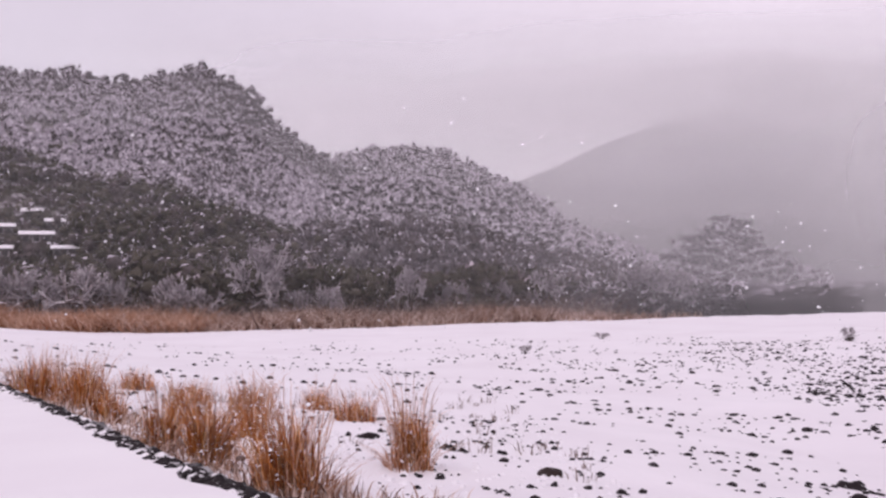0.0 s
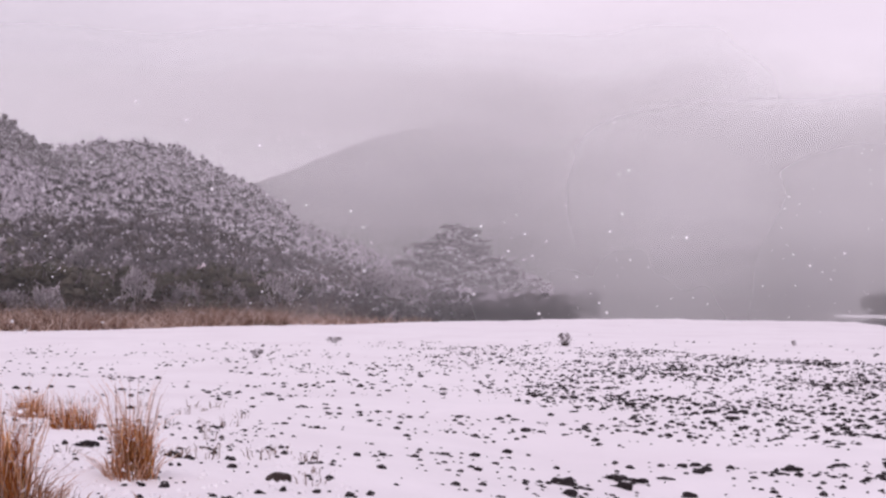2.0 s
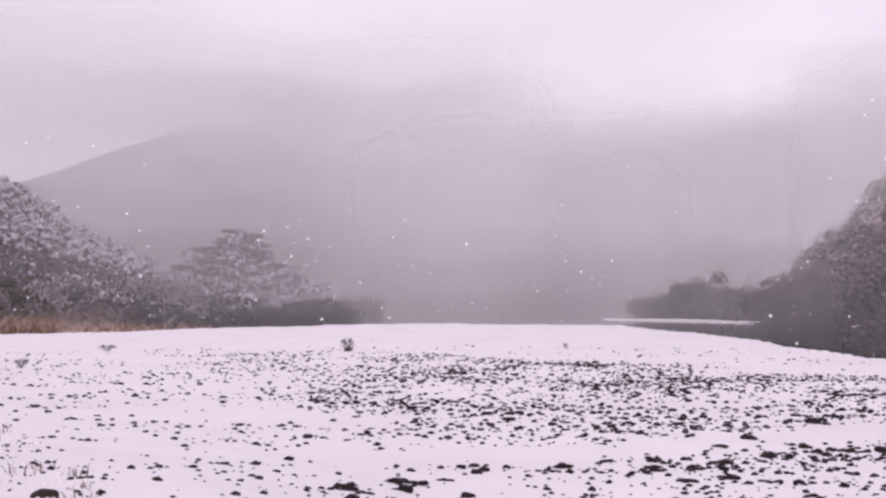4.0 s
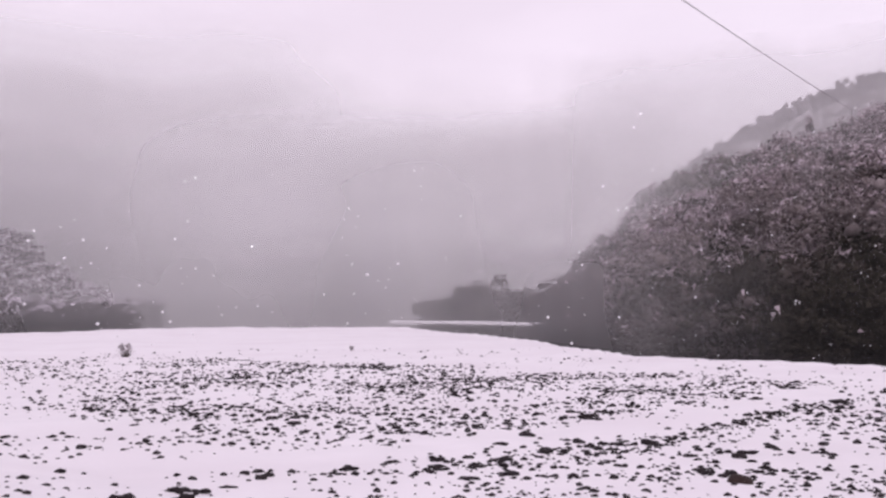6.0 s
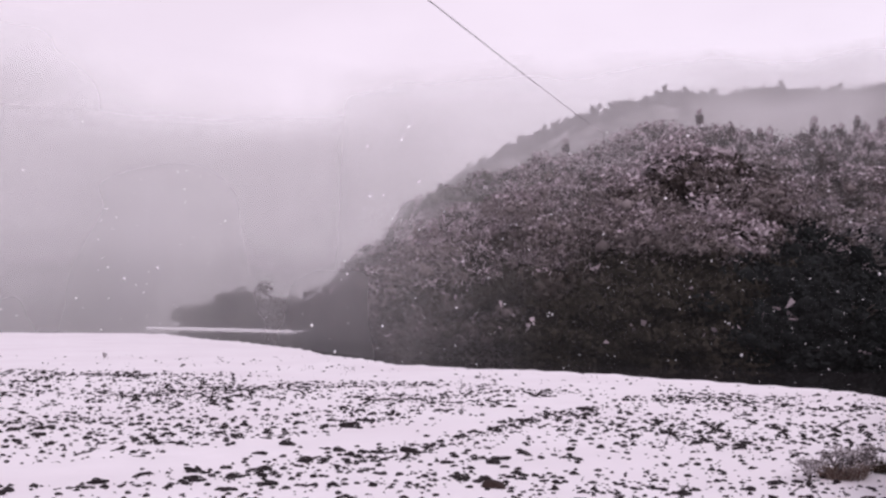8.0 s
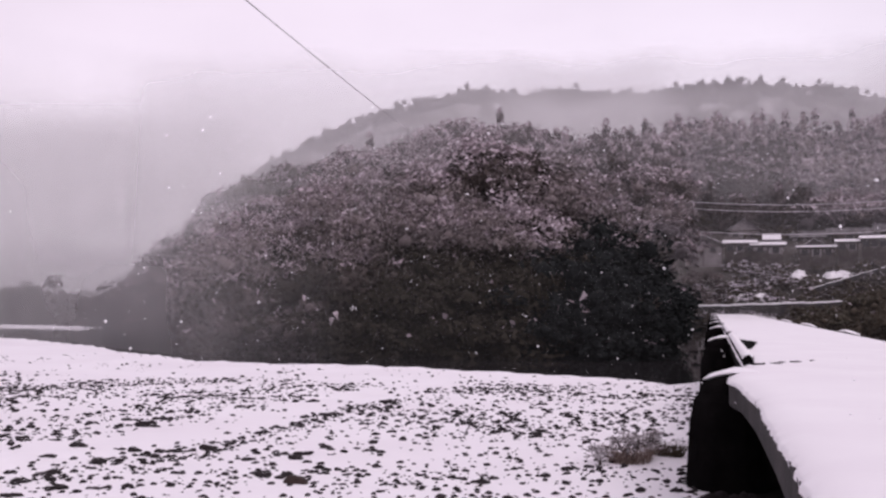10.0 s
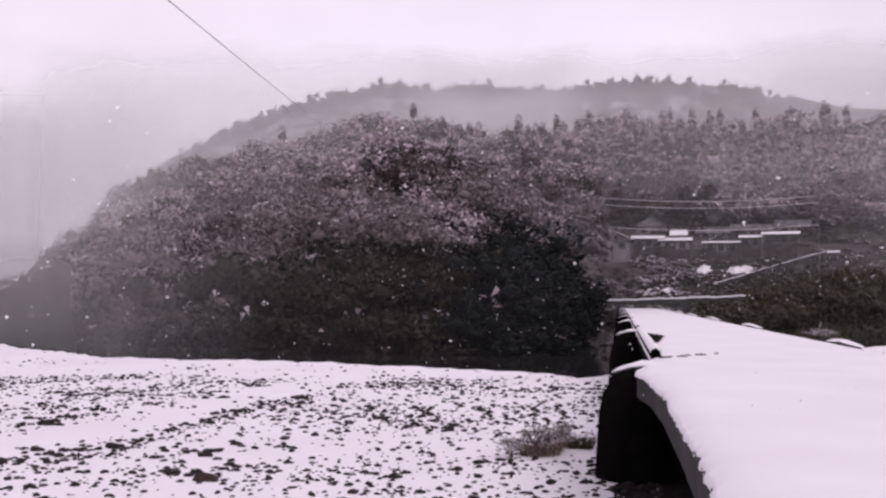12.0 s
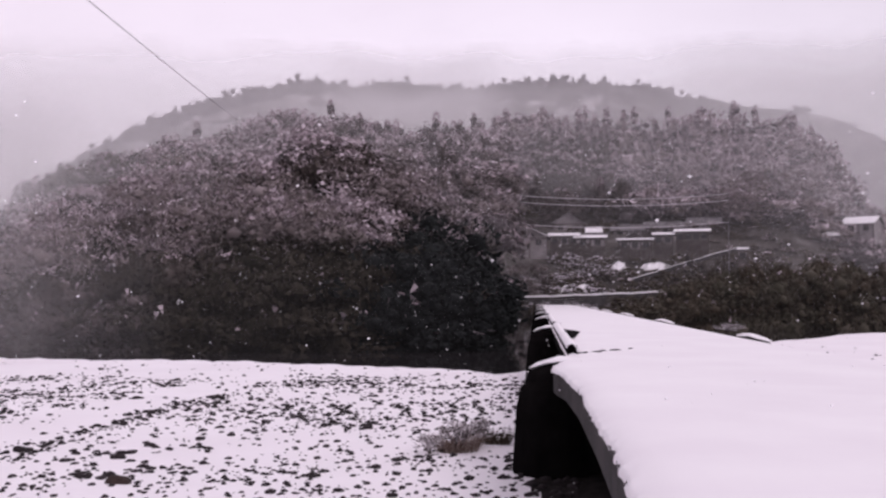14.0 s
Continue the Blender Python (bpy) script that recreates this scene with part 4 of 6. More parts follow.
    bm.faces.new([bm.verts.new((u, -v, 2.345)) for u, v in ring])
    part("plain_patch", bm, M_SHADECONC, top, "dark patch on the deck")
    # piers askew to the deck, with rounded noses that stand out on both sides
    d = Vector((0.9, -0.436))
    n = Vector((-d.y, d.x))
    for x in spans[1:]:
        a0, length = Vector((x - 0.8, -0.25)), 16.6
        pts = [(-0.5 * (1 - (2 * s) ** 2) ** 0.5, s * 1.5) for s in np.linspace(-0.5, 0.5, 9)] + [(length + 0.5 * (1 - (2 * s) ** 2) ** 0.5, s * 1.5) for s in np.linspace(0.5, -0.5, 9)]
        bm = bmesh.new()
        rings = []
        for z, grow in ((-1.5, 0.14), (0.0, 0.1), (1.3, 0.02), (1.72, -0.06), (2.12, -0.4)):
            rings.append([bm.verts.new((*(a0 + d * (u + (grow if u > 4 else -grow)) + n * (w * (1 + grow))), z)) for u, w in pts])
        bm.faces.new(rings[-1])
        bm.faces.new(list(reversed(rings[0])))
        for lo, hi in zip(rings, rings[1:]):
            for k in range(len(pts)):
                j = (k + 1) % len(pts)
                bm.faces.new((lo[k], lo[j], hi[j], hi[k]))
        bmesh.ops.recalc_face_normals(bm, faces=bm.faces)
        pier = part("pier", bm, M_SHADECONC, top)
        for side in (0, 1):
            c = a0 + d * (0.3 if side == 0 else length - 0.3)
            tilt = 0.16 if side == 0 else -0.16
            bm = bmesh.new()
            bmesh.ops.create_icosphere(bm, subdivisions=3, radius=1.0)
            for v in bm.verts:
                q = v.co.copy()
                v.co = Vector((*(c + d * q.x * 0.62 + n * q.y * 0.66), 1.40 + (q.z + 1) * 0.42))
            part("pier_nose", bm, M_SHADECONC, pier, "", True)
            bm = bmesh.new()
            bmesh.ops.create_icosphere(bm, subdivisions=3, radius=1.0)
            for v in bm.verts:
                q = v.co.copy()
                v.co = Vector((*(c + d * q.x * 0.3 + n * q.y * 0.62), 2.26 + q.z * (0.1 if q.z > 0 else 0.02) - 2 * tilt * max(q.y if side == 0 else -q.y, -0.2) * (1 if side == 0 else -1) * 0.5 + 0.03 * noise.noise(q * 2.5)))
            part("snow_hump", bm, M_SNOW, pier, "rounded snow hump", True)
    # low kerb along the upstream edge beyond the first pier, snow on it
    for a, b in zip(spans[1:], spans[2:]):
        bm = bmesh.new()
        box(bm, a + 2.6, b - 0.9, -0.94, -0.72, 2.2, 2.42, 0.03)
        kerb = part("kerb", bm, M_SHADECONC, top)
        xs = np.arange(a + 2.5, b - 0.8, 0.3)
        prof = [(-0.13, 2.4), (-0.11, 2.47), (0.0, 2.51), (0.11, 2.47), (0.13, 2.4)]
        V = np.array([(x, -0.83 + yy, zz + 0.015 * math.sin(x * 3.1) + 0.012 * math.sin(x * 7.7)) for x in xs for yy, zz in prof])
        ob = new("kerb_snow", tri_mesh("kerb_snow", V, grid_tris(len(xs), 5), [M_SNOW], None, True))
        ob.parent = kerb
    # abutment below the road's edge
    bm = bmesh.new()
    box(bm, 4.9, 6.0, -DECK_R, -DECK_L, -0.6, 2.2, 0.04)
    part("abutment", bm, M_SHADECONC, top)
    return top


build_bridge()


# ---------------------------------------------------------------- houses
def at(az, r, z, turn=0):
    x, y = polar(az, r)
    return pose(x, y, z, 0, 0, -az + turn)


def house(m, w, d, h, rise, gable_front, label, wall=None, snow=0.12, windows=3, eave=0.7, roof_bare=False):
    """A small tiled house: local y points away from the valley. gable_front: the ridge runs away from the viewer."""
    top = empty("house", m, label, "house", "village houses")
    wall = wall or M_WALL
    bm = bmesh.new()
    box(bm, -w / 2, w / 2, 0, d, -2.5, h)
    half, run = (w / 2, d) if gable_front else (d / 2, w)
    tri = [(-half, h), (half, h), (0, h + rise)]

    def put(u, v, z):
        return (u, v, z) if gable_front else (v - w / 2, u + d / 2, z)
    lo = [bm.verts.new(put(u, 0.0, z)) for u, z in tri]
    hi = [bm.verts.new(put(u, run, z)) for u, z in tri]
    bm.faces.new(lo), bm.faces.new(list(reversed(hi)))
    for k in range(3):
        j = (k + 1) % 3
        bm.faces.new((lo[k], lo[j], hi[j], hi[k]))
    bmesh.ops.recalc_face_normals(bm, faces=bm.faces)
    part("wall", bm, wall, top)
    slope = rise / half
    for side in (-1, 1):
        for name, mat, t0, t1, inset in (("roof", M_TILE, 0.02, 0.16, 0.0), ("roof_snow", M_SNOW, 0.16, 0.16 + 0.6 * snow, 0.12)):
            if name == "roof_snow" and snow <= 0:
                continue
            bm = bmesh.new()
            u0, u1 = 0.0, half + eave - inset
            vs = []
            for t in (t0, t1):
                for u in (u0, u1):
                    for v in (-eave + inset, run + eave - inset):
                        vs.append(bm.verts.new(put(side * u, v, h + rise - slope * u + t)))
            for f in ((0, 1, 3, 2), (4, 6, 7, 5), (0, 4, 5, 1), (2, 3, 7, 6), (0, 2, 6, 4), (1, 5, 7, 3)):
                bm.faces.new([vs[i] for i in f])
            bmesh.ops.recalc_face_normals(bm, faces=bm.faces)
            part(name, bm, mat, top)
    bm = bmesh.new()
    ridge = [put(0, -eave, h + rise + 0.2), put(0, run + eave, h + rise + 0.2)]
    a, b = Vector(ridge[0]), Vector(ridge[1])
    box(bm, min(a.x, b.x) - 0.14, max(a.x, b.x) + 0.14, min(a.y, b.y) - 0.14, max(a.y, b.y) + 0.14, h + rise + 0.12, h + rise + 0.42, 0.04)
    part("ridge_tiles", bm, M_TILE, top)
    for k in range(windows + 1):
        px = -w / 2 + 0.09 + (w - 0.18) * k / windows
        bm = bmesh.new()
        box(bm, px - 0.09, px + 0.09, -0.07, 0.04, -1.0, h - 0.02)
        part("post", bm, M_BARK, top)
    bm = bmesh.new()
    box(bm, -w / 2 - 0.1, w / 2 + 0.1, -0.1, 0.03, h - 0.42, h - 0.2)
    part("eaves_board", bm, M_BARK, top)
    for k in range(windows):
        cx = -w / 2 + w * (k + 0.5) / windows
        bm = bmesh.new()
        box(bm, -w / 2 + w * k / windows + 0.2, -w / 2 + w * (k + 1) / windows - 0.2, -0.035, 0.02, h - 0.55, h - 2.15 if k % 2 else h - 1.3)
        part("plaster_panel", bm, M_WALL, top, "pale plaster panel")
        bm = bmesh.new()
        box(bm, cx - 0.65, cx + 0.65, -0.06, 0.05, h - 1.9, h - 0.7, 0.02)
        win = part("window", bm, M_GLASS, top)
        bm = bmesh.new()
        for x0, x1, z0, z1 in ((cx - 0.75, cx - 0.65, h - 2.0, h - 0.6), (cx + 0.65, cx + 0.75, h - 2.0, h - 0.6), (cx - 0.65, cx + 0.65, h - 0.7, h - 0.6), (cx - 0.65, cx + 0.65, h - 2.0, h - 1.9), (cx - 0.04, cx + 0.04, h - 1.9, h - 0.7)):
            box(bm, x0, x1, -0.1, 0.03, z0, z1)
        part("frame", bm, M_WOODWALL, win)
    return top


house(at(75.6, 262, 14.6, 2), 9.2, 9, 4.2, 2.2, True, "grey plastered house, gable to the river, snow on its roof", M_WALL, 0.3, 2)
house(at(77.7, 288, 18.0, 0), 8.6, 8, 6.2, 2.7, True, "pale tiled farmhouse with a steep gable above the others", M_WALL, 0.0, 2)
house(at(77.5, 262, 14.0, 2), 7.0, 4, 5.1, 0.6, False, "dark boarded shed with thick snow on its low roof", M_WOODWALL, 0.22, 3)
house(at(78.9, 261, 13.6, -2), 7.2, 4, 4.9, 0.6, False, "brown boarded shed with a snow-covered roof on the slope", M_WOODWALL, 0.18, 2)
house(at(79.1, 276, 16.5, 0), 3.4, 5, 4.3, 1.3, False, "small house whose roof is white with snow", M_WALL, 0.3, 1)
house(at(81.2, 268, 13.5, 0), 6.1, 6, 4.7, 2.1, True, "low dark gabled house on the village slope", M_WOODWALL, 0.06, 2)
house(at(81.3, 262.5, 13.6, -3), 8.0, 3, 4.3, 0.3, False, "lean-to with a thin line of snow along its eaves", M_WOODWALL, 0.16, 3)
house(at(82.8, 264, 14.5, -3), 4.5, 4, 4.7, 0.5, False, "short boarded house with a snowy eaves line", M_WOODWALL, 0.17, 2)
house(at(84.3, 264, 15.0, -3), 7.8, 5, 4.9, 0.6, False, "long weathered house with snow along its low roof", M_WOODWALL, 0.17, 4)
house(at(80.9, 286, 18.0, 4), 8.0, 6, 4.0, 1.3, False, "grey tiled house behind the sheds", M_WOODWALL, 0.0, 2)
house(at(82.9, 287, 18.4, 0), 10.0, 6, 4.2, 1.4, False, "tiled house half hidden behind its neighbours", M_WOODWALL, 0.0, 3)
house(at(84.9, 288, 19.0, -4), 8.0, 6, 4.6, 1.5, False, "grey tiled house among trees", M_WOODWALL, 0.0, 2)
house(at(86.9, 250, 12.4, 0), 2.4, 2.4, 2.2, 0.3, False, "tiny shed with a snow-white roof beside the path", M_WOODWALL, 0.3, 1, 0.3)
house(at(92.6, 300, 19.8, -18), 8, 7, 3.6, 1.8, False, "house with a white snowy roof at the wood's edge", M_WALL, 0.25, 2)
house(at(91.2, 290, 17.2, 0), 4, 4, 2.6, 1.0, False, "small shed with snow on its roof", M_WOODWALL, 0.2, 1)
house(at(-23.0, 325, 21.9, 0), 7, 4, 2.6, 0.8, False, "village house with a snow-white roof on the wooded hill", M_WOODWALL, 0.35, 3)
house(at(-21.5, 345, 28.2, 0), 5.5, 4, 2.4, 0.8, False, "small house with a snow-white roof above the others", M_WOODWALL, 0.35, 2)
house(at(-20.4, 332, 24.2, 0), 5.0, 4, 2.4, 0.8, False, "small house with a snowy roof among trees", M_WOODWALL, 0.35, 2)
house(at(-21.3, 315, 19.3, 0), 8.5, 4, 2.4, 0.8, False, "long house with a snow-white roof below the others", M_WOODWALL, 0.35, 3)
house(at(-19.9, 297, 14.7, 0), 6.5, 4, 2.2, 0.7, False, "low house with a snowy roof at the foot of the hill", M_WOODWALL, 0.35, 3)
house(at(-23.1, 297, 14.7, 0), 6, 4, 2.2, 0.7, False, "low house with snow on its roof", M_WOODWALL, 0.35, 2)


# ---------------------------------------------------------------- village slope: lanes and retaining walls under snow
def lane(a0, a1, r0, r1, z0, z1, width, drop, label):
    top = empty("lane_wall", pose(*polar((a0 + a1) / 2, (r0 + r1) / 2), 0), label, "retaining wall", "village walls")
    ox, oy = top.matrix_world.translation.x, top.matrix_world.translation.y
    n = max(4, int(abs(a1 - a0) * 3) + 4)
    k = np.linspace(0, 1, n)
    az, r, z = a0 + (a1 - a0) * k, r0 + (r1 - r0) * k, z0 + (z1 - z0) * k + 0.05 * np.sin(np.arange(n) * 2.3) + 0.05 * np.sin(np.arange(n) * 0.9)
    for name, mat, lo, hi, grow in (("wall", M_CONCRETE, -drop, -0.05, 0.0), ("snow_cover", M_SNOW, -0.05, 0.05 + 0.06 * width, 0.1)):
        rows = []
        for rr, zz in ((r - grow, z + lo), (r - grow, z + hi), (r + width + grow, z + hi), (r + width + grow, z + lo)):
            x, y = polar(az, rr)
            rows.append(np.stack([x - ox, y - oy, zz], 1))
        V = np.stack(rows, 1).reshape(-1, 3)
        ob = new(name, tri_mesh(name, V, grid_tris(n, 4)[:, ::-1], [mat]))
        ob.parent = top


lane(75.3, 84.2, 207, 211, 3.7, 4.9, 3.5, 5.0, "stone river wall with a snow-covered lane on top")
lane(80.9, 86.7, 242, 265, 7.6, 16.0, 0.8, 1.0, "narrow snow-covered path climbing the slope")
lane(90.5, 94.0, 240, 244, 7.8, 8.6, 1.2, 3.0, "terrace wall with a snowy top")
# ---------------------------------------------------------------- poles and cables
def cable(name, pts, sag, radius, mat, label):
    cu = bpy.data.curves.new(name, "CURVE")
    cu.dimensions, cu.bevel_depth, cu.bevel_resolution = "3D", radius, 1
    sp = cu.splines.new("POLY")
    a, b = Vector(pts[0]), Vector(pts[1])
    n = 32
    sp.points.add(n)
    for i in range(n + 1):
        k = i / n
        q = a.lerp(b, k)
        sp.points[i].co = (q.x, q.y, q.z - 4 * sag * k * (1 - k), 1)
    cu.materials.append(mat)
    return tagged(new(name, cu), label, "cable")


def pole(x, y, z0, z1, label, arms=0):
    top = empty("utility_pole", pose(x, y, z0), label, "pole")
    bm = bmesh.new()
    bmesh.ops.create_cone(bm, cap_ends=True, segments=10, radius1=0.13, radius2=0.09, depth=z1 - z0, matrix=pose(0, 0, (z1 - z0) / 2))
    part("shaft", bm, M_TILE, top)
    for k in range(arms):
        bm = bmesh.new()
        box(bm, -0.9, 0.9, -0.06, 0.06, z1 - z0 - 0.5 - k * 0.9, z1 - z0 - 0.38 - k * 0.9, 0.01)
        part("crossarm", bm, M_CONCRETE, top)


def sight(az, el, r):
    x, y = polar(az, r)
    return (float(x), float(y), EYE_Z + r * math.tan(radians(el)))


END_A, END_B = sight(59.6, 9.6, 240), sight(52.1, 15.45, 110)
START = tuple(END_B[i] + (END_B[i] - END_A[i]) * 1.0 for i in range(3))
cable("overhead_cable", (START, END_A), 0.6, 0.05, M_CABLE, "dark overhead cable crossing the valley to the wooded hill")
pole(START[0], START[1], 2.0, START[2] + 0.3, "tall concrete pole carrying the overhead cable")
pole(END_A[0], END_A[1], END_A[2] - 14, END_A[2] + 0.3, "pole among the trees carrying the overhead cable")
for e0, e1 in ((5.66, 5.5), (5.3, 5.15), (4.1, 4.0)):
    cable("power_line", (sight(73.6, e0 + 0.1, 246), sight(86.2, e1, 246)), 1.4, 0.1, M_WIRE, "grey power line slung above the village")
w_pole = sight(86.2, 5.6, 246)
pole(w_pole[0], w_pole[1], 9.0, w_pole[2], "concrete utility pole beside the houses", 2)
w_pole = sight(73.6, 5.8, 246)
pole(w_pole[0], w_pole[1], 9.0, w_pole[2], "concrete utility pole at the wood's edge", 2)
# ---------------------------------------------------------------- bank woods, tree by tree
def bank_tree(rng, label, leaf_mat, frost, n=1300, leaf=0.029, loose=1.0):
    top = empty("tree", pose(0, 0, 0), label, "tree", "trees on the river bank")
    bm = bmesh.new()
    bmesh.ops.create_cone(bm, cap_ends=True, segments=8, radius1=0.035, radius2=0.012, depth=0.75, matrix=pose(0, 0, 0.375))
    for _ in range(5):
        a, z = rng.random() * 360, 0.2 + 0.35 * rng.random()
        bmesh.ops.create_cone(bm, cap_ends=True, segments=5, radius1=0.014, radius2=0.004, depth=0.4, matrix=pose(0, 0, z) @ pose(0, 0, 0, 0, 45 + 20 * rng.random(), a) @ pose(0, 0, 0.2))
    part("trunk", bm, M_BARK, top)
    V, F, S, cores = tree_form(rng, "skirt", n, leaf, 9, loose, 0.6)
    idx = (S > np.quantile(S[cores:], 1 - frost)).astype(int)
    ob = new("crown", tri_mesh("crown", V, F, [leaf_mat, M_RIME], idx, True))
    ob.parent = top
    return top


def bare_tree(rng, label, depth=5, twig=None):
    """A leafless tree: a trunk that forks again and again into frosted twigs, about 1 high."""
    top = empty("tree", pose(0, 0, 0), label, "tree", "leafless trees by the reeds")
    V, F, idx = [], [], []

    def limb(a, d, length, rad, level):
        b = a + d * length
        t = np.cross(d, (0.3, 0.9, 0.1))
        t /= np.linalg.norm(t)
        t2 = np.cross(d, t)
        base = len(V)
        for c, rr in ((a, rad), (b, rad * 0.65)):
            for k in range(3):
                V.append(c + rr * (math.cos(k * 2.094) * t + math.sin(k * 2.094) * t2))
        for k in range(3):
            j = (k + 1) % 3
            F.extend([(base + k, base + j, base + 3 + j), (base + k, base + 3 + j, base + 3 + k)])
            idx.extend([0 if level > 3 else 1] * 2)
        if level:
            for _ in range(3):
                q = d + rng.normal(size=3) * 0.55 + np.array((0, 0, 0.12))
                limb(a + d * length * (0.55 + 0.45 * rng.random()), q / np.linalg.norm(q), length * (0.62 + 0.2 * rng.random()), rad * 0.76, level - 1)
    for _ in range(3):
        q = np.array((rng.normal() * 0.3, rng.normal() * 0.3, 1.0))
        limb(np.zeros(3), q / np.linalg.norm(q), 0.3, 0.036, depth)
    V, F, idx = np.array(V), np.array(F), np.array(idx)
    V[:, 2] /= V[:, 2].max()
    ob = new("trunk", tri_mesh("trunk", V, F[idx == 0], [M_BARK]))
    ob.parent = top
    ob = new("twig_crown", tri_mesh("twig_crown", V, F[idx == 1], [twig or M_RIMETWIG]))
    ob.parent = top
    tagged(ob, "frosted twigs" if twig is None else "dark twigs with a little snow")
    return top


rng = np.random.default_rng(21)
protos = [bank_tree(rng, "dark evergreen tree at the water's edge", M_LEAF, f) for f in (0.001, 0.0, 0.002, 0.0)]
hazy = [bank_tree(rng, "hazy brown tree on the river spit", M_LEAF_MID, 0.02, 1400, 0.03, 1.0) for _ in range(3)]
black = [bank_tree(rng, "nearly black evergreen beside the bridge, shade in its colour", M_LEAF_SHADED, 0.003) for _ in range(2)]
brown = [bank_tree(rng, "brown-green tree at the end of the wooded bank", M_LEAF_MID, 0.02, 1300, 0.028, 0.9) for _ in range(2)]
used = set()


def plant(kinds, k, x, y, z, h, w):
    src = kinds[k % len(kinds)]
    m = pose(float(x), float(y), float(z), 0, 0, float(rng.random() * 360))
    if src.name in used:
        ob = copy_thing(src, m)
    else:
        ob = src
        ob.matrix_world = m
        used.add(src.name)
    ob.scale = (w, w, h)
    return ob


for i, a in enumerate(np.arange(47.0, 72.9, 0.85)):
    r = np.interp(a, [47, 50, 56, 74], [112, 96, 88, 86]) + rng.random() * 5
    x, y = polar(a + 0.3 * rng.normal(), r)
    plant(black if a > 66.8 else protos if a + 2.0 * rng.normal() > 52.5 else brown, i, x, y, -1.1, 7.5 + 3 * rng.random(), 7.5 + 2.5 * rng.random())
for i, (a, h) in enumerate(((37.6, 4.4), (38.3, 5.0), (39.0, 5.6), (39.7, 6.8), (40.3, 7.6), (40.9, 7.2), (41.5, 6.2), (42.2, 5.2), (42.9, 5.0), (43.7, 5.2), (44.5, 6.0), (45.3, 6.6), (46.1, 8.0), (46.9, 9.0))):
    r = np.interp(a, [36, 41, 47], [212, 205, 165]) + rng.random() * 4
    x, y = polar(a, r)
    plant(hazy, i, x, y, -0.6, h * 1.3, 7 + 2 * rng.random())
bare = [bare_tree(rng, "leafless tree white with rime beside the reeds") for _ in range(3)]
for i, (a, d, h, w) in enumerate(((-10.2, 20, 10.5, 11), (-19, 22, 8, 9), (-21.5, 24, 8, 8), (-15.0, 20, 6.5, 7), (-13.6, 18, 5, 6), (-6.2, 20, 5, 5), (-1.8, 22, 7.5, 6), (2.8, 24, 6, 6), (5.3, 26, 7, 7), (8.3, 26, 6, 7),
                                   (10.8, 24, 8, 9), (12.6, 24, 7, 8), (-17.2, 26, 7, 7), (-8.2, 22, 4.5, 6), (0.4, 24, 5.5, 6), (-23.3, 22, 8, 8), (-4.0, 26, 5, 6), (-11.8, 30, 6, 7))):
    x, y = polar(a, shore(a) + d)
    plant(bare, i, x, y, -0.1, h, w)

dark_trees = [bank_tree(rng, "dark olive evergreen at the foot of the wooded hill", M_LEAF_OLIVE, 0.02, 600, 0.045) for _ in range(3)]
for i, (a, d, h, w) in enumerate(((-14.9, 32, 11, 13), (-12.2, 26, 9, 10), (-8.0, 25, 9, 11), (-4.6, 26, 8.5, 10), (-1.0, 27, 8, 9), (1.6, 26, 9, 11), (4.0, 28, 9, 11), (-17.6, 38, 9, 11), (7.0, 30, 7, 9), (-6.4, 34, 9, 9), (2.9, 34, 10, 9), (-16.2, 30, 7, 8), (-9.7, 32, 9, 9), (0.3, 34, 9, 10), (5.5, 34, 8, 9), (-2.8, 33, 9, 9), (9.2, 34, 6, 8), (-20.2, 34, 6, 8))):
    x, y = polar(a, shore(a) + d)
    plant(dark_trees, i, x, y, -0.2, h, w)

# spit: a low snowy bar before the headland
def build_spit():
    az, k = np.arange(35.0, 43.2, 0.2), np.linspace(-1, 1, 7)
    A, K = np.meshgrid(az, k, indexing="ij")
    wide = 5.0 * np.clip(np.minimum((A - 35.0) / 1.5, (43.1 - A) / 1.5), 0.02, 1)
    X, Y = polar(A, np.interp(A, [35, 39, 43], [209, 198, 182]) + K * wide)
    Z = -0.5 + 0.35 * (1 - K ** 2) + 0.08 * cloud_noise(X, Y, 3)
    ob = new("river_bar", tri_mesh("river_bar", np.stack([X, Y, Z], 2).reshape(-1, 3), grid_tris(len(az), 7), [M_SNOW], None, True))
    tagged(ob, "low snowy gravel bar in front of the headland trees", "gravel bar", kind="structure")


build_spit()

# undergrowth joined: lower edges of the woods, village gardens, brush on the far bank
a = 46 + 27.3 * rng.random(260)
x, y = polar(a, np.interp(a, [46, 50, 56, 75], [106, 90, 82, 80]) + 10 * rng.random(260))
edge_mix = 2.2 * rng.normal(size=260)
spots, tall, wide = np.stack([x, y, np.full(260, -0.9)], 1), 3 + 3 * rng.random(260), 4 + 2.5 * rng.random(260)
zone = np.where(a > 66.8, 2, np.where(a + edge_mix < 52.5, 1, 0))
for far, text, mat, share in ((0, "dark undergrowth hanging over the river", M_LEAF, 0.002), (2, "black undergrowth beside the bridge, shade in its colour", M_LEAF_SHADED, 0.002), (1, "brown undergrowth at the hill's end", M_LEAF_FAR, 0.05)):
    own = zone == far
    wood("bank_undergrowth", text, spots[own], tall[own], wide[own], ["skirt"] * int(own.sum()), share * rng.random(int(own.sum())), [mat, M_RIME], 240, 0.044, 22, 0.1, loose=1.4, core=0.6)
n = 420
a = 79.8 + 22 * rng.random(n)
r = 140 + 55 * rng.random(n)
x, y = polar(a, r)
